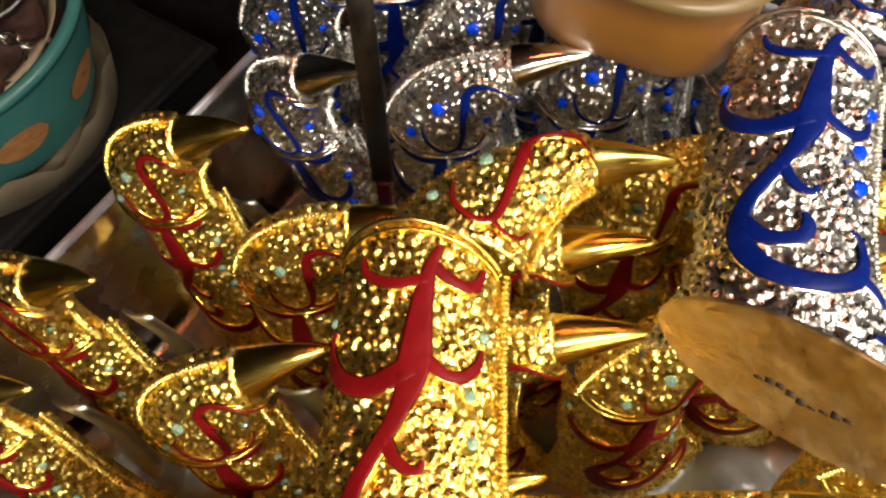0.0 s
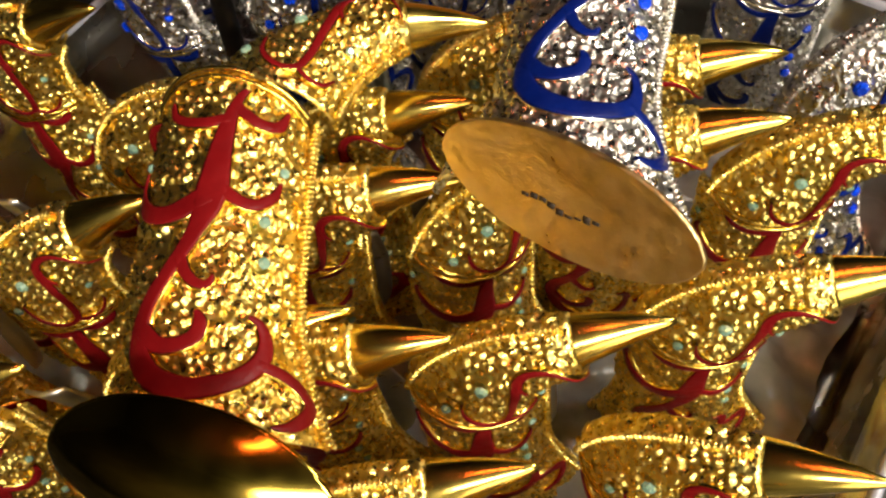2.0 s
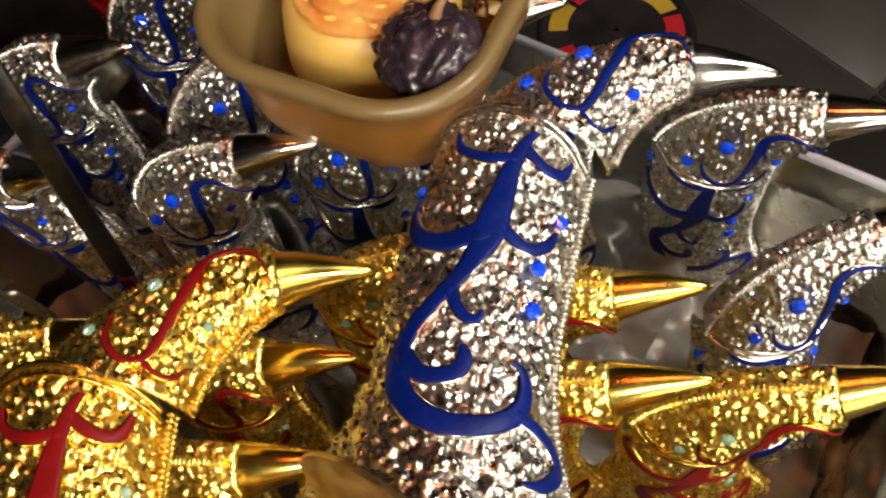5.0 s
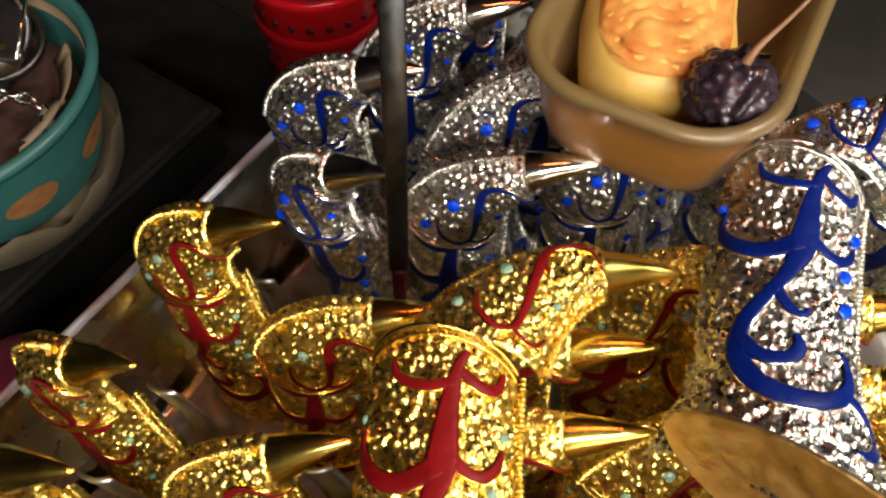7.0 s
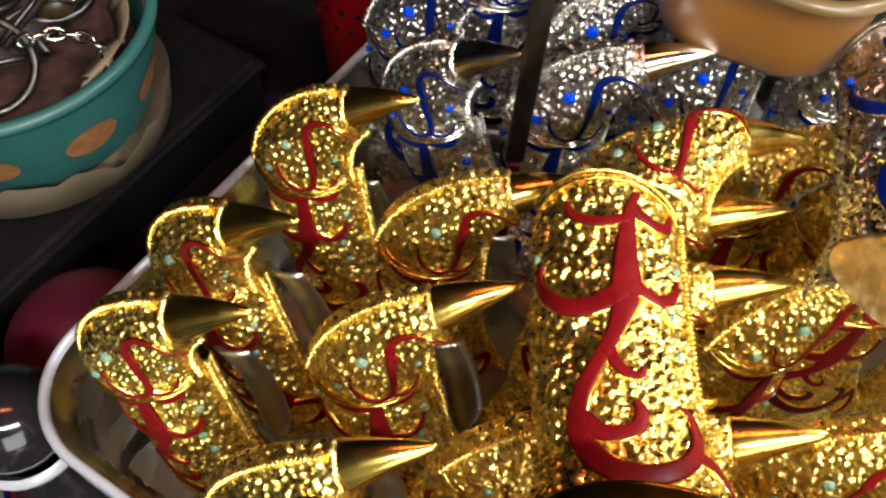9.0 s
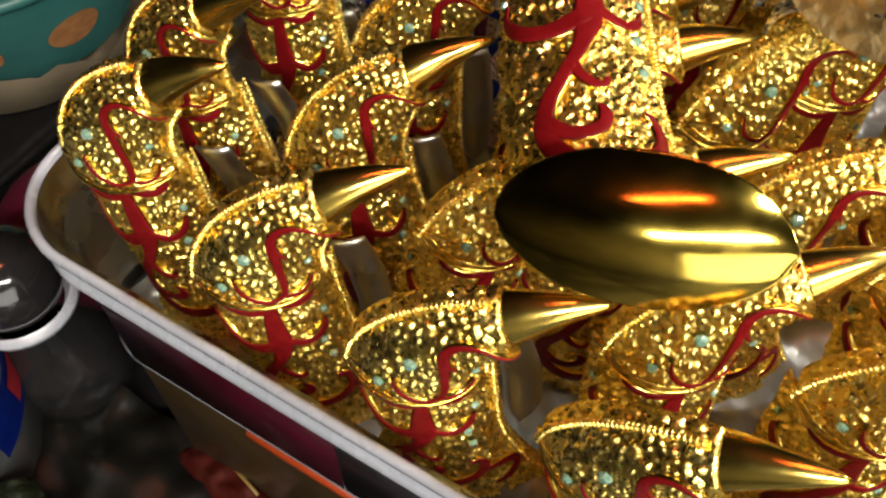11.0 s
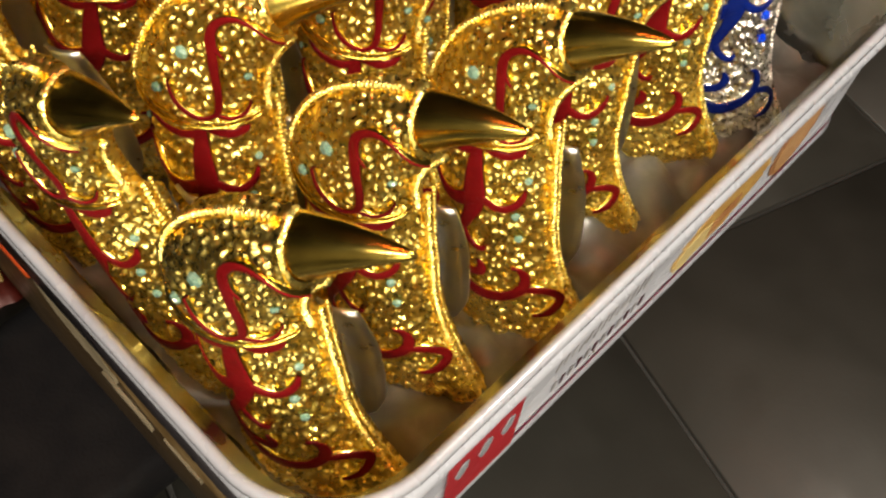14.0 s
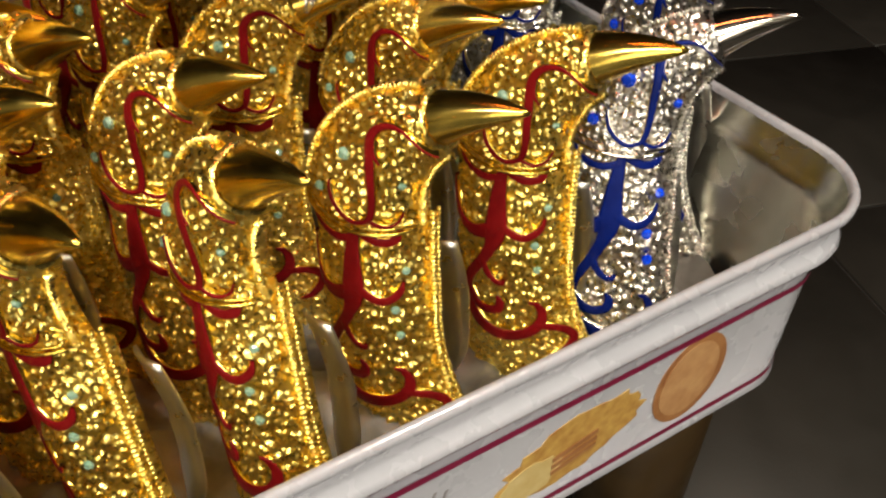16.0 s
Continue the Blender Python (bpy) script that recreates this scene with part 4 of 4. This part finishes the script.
for z0, z1, a0, a1, mat, lab in ((0.030, 0.048, -70, 10, BLUE_ENAMEL, "blue label panel"), (0.034, 0.044, -48, -18, BRIGHT_RED, "red label patch"), (0.048, 0.056, -70, 10, WHITE_PAINT, "white label strip")):
    bm = bmesh.new()
    rr = 0.0414 if mat is not BRIGHT_RED else 0.0418
    rows = [[bm.verts.new((rr * math.cos(radians(a0 + (a1 - a0) * k / 14)), rr * math.sin(radians(a0 + (a1 - a0) * k / 14)), z)) for k in range(15)] for z in (z0, z1)]
    grid_faces(bm, rows)
    part("label", bm, mat, jar, lab)

knob = thing("black_stopper", pose(0.004, 0.243, TABLE_Z), "black glossy bottle with a round stopper and white ring", "bottle")
bm = lathe(bmesh.new(), [(0.001, 0), (0.018, 0), (0.020, 0.004), (0.020, 0.03), (0.013, 0.042), (0.012, 0.05)], 32)
part("bottle_body", bm, BLACK_GLOSS, knob)
bm = lathe(bmesh.new(), [(0.012, 0.050), (0.0165, 0.051), (0.0170, 0.0535), (0.0150, 0.055)], 32)
part("collar", bm, WHITE_PAINT, knob, "white collar ring")
bm = bmesh.new()
bmesh.ops.create_uvsphere(bm, u_segments=28, v_segments=16, radius=0.0155, matrix=Matrix.Translation((0, 0, 0.064)))
part("stopper", bm, BLACK_GLOSS, knob, "round black stopper")

bottle = thing("dark_bottle", pose(-0.075, 0.135, TABLE_Z + 0.022, 0, 90, 68), "dark green glass bottle lying beside the tin", "bottle")
bm = lathe(bmesh.new(), [(0.001, -0.06), (0.018, -0.06), (0.022, -0.055), (0.022, 0.03), (0.015, 0.05), (0.009, 0.06), (0.009, 0.085), (0.0105, 0.086), (0.0105, 0.092), (0.001, 0.093)], 36)
part("glass", bm, BOTTLE_GLASS, bottle)
pack = thing("snack_pack", pose(0.0001, 0.1735, TABLE_Z + 0.006, 5, 3, 75) @ Matrix.Diagonal((0.5, 0.4, 0.7, 1)), "crumpled red and yellow foil packet beside the tin", "packet")
bm = bmesh.new()
bmesh.ops.create_grid(bm, x_segments=26, y_segments=16, size=0.5, matrix=Matrix.Diagonal((0.075, 0.036, 1, 1)))
for v in bm.verts:
    v.co.z += 0.009 * (1 - (v.co.x / 0.04) ** 4) * (1 - (v.co.y / 0.02) ** 4) + 0.0022 * noise.noise(v.co * 110)
bmesh.ops.solidify(bm, geom=list(bm.faces), thickness=0.0006)
part("foil", bm, RED_FOIL, pack)
part("yellow_band", box_bm(0.05, 0.003, 0.0012, (0, -0.008, 0.0105), 0.0004, 1), YELLOW_EDGE, pack, "yellow printed band")

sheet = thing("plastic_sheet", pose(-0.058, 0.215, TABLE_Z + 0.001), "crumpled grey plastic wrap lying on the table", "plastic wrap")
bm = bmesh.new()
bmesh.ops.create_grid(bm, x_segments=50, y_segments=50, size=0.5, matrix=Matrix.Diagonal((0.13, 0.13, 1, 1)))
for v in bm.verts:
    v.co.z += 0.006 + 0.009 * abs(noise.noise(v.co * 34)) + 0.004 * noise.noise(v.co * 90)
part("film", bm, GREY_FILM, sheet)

# printed canister on the floor behind the goods
canister = thing("canister", pose(0.336, 0.136, FLOOR_Z, 0, 0, 20), "dark round canister with a red and yellow printed lid", "canister")
bm = lathe(bmesh.new(), [(0.001, 0), (0.032, 0), (0.0335, 0.002), (0.0335, 0.296), (0.001, 0.297)], 48)
part("canister_body", bm, BROWN_LACQUER, canister)
bm = lathe(bmesh.new(), [(0.0335, 0.290), (0.0352, 0.291), (0.0352, 0.304), (0.0340, 0.3055), (0.0315, 0.3055), (0.0308, 0.3045), (0.001, 0.3045)], 48)
lid = part("lid", bm, BLACK_GLOSS, canister, "black lid with a raised edge")
for k in range(6):
    bm = bmesh.new()
    a0, a1 = radians(60 * k + 2), radians(60 * k + (40 if k % 2 else 56))
    rows = [[bm.verts.new((r * math.cos(a0 + (a1 - a0) * i / 12), r * math.sin(a0 + (a1 - a0) * i / 12), 0.3049)) for i in range(13)] for r in (0.0215, 0.0298)]
    grid_faces(bm, rows)
    part("ring_print", bm, YELLOW_PRINT if k % 2 else BRIGHT_RED, lid, "yellow printed arc" if k % 2 else "red printed arc")

# unseen walls and ceiling added around the stall; west and south paler to bounce light
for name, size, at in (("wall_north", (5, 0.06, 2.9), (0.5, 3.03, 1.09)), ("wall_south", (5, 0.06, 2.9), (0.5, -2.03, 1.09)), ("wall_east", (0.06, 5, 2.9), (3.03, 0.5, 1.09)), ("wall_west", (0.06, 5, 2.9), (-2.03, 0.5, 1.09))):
    tagged(part(name, box_bm(*size, at), BOUNCE_WALL if name in ("wall_west", "wall_south") else DARK_WALL, None), "plain wall added out of view around the stall", "wall", kind="structure")
tagged(part("ceiling", box_bm(5.2, 5.2, 0.06, (0.5, 0.5, 2.57)), DARK_WALL, None), "dark plain ceiling added out of view above the stall", "ceiling", kind="structure")

# ---------------------------------------------------------------- floor tiles
floor = part("floor", box_bm(5.2, 5.2, 0.04, (0.5, 0.5, FLOOR_Z - 0.0235)), GROUT, None)
tagged(floor, "grey glazed floor tiles with dark joints", "floor", kind="structure")
TILE_SIZE = 0.33
tile_ang = math.atan2(-0.316, 0.949)
corner = Vector((0.3360, 0.1130))
ax, ay = Vector((math.cos(tile_ang), math.sin(tile_ang))), Vector((-math.sin(tile_ang), math.cos(tile_ang)))
bm = box_bm(TILE_SIZE - 0.004, TILE_SIZE - 0.004, 0.008, (0, 0, -0.004), 0.0012, 1)
tile_mesh = part("tile", bm, TILE, floor)
tile_mesh.location = (corner.x + 0.5 * TILE_SIZE * (ax.x + ay.x), corner.y + 0.5 * TILE_SIZE * (ax.y + ay.y), FLOOR_Z)
tile_mesh.rotation_euler = (0, 0, tile_ang)
for i in range(-6, 6):
    for j in range(-6, 7):
        c = corner + ax * ((i + 0.5) * TILE_SIZE) + ay * ((j + 0.5) * TILE_SIZE)
        if (i, j) == (0, 0) or not (-1.9 < c.x < 2.8 and -1.9 < c.y < 2.8):
            continue
        ob = new("tile", tile_mesh.data)
        ob.parent = floor
        ob.location = (c.x, c.y, FLOOR_Z)
        ob.rotation_euler = (0, 0, tile_ang)
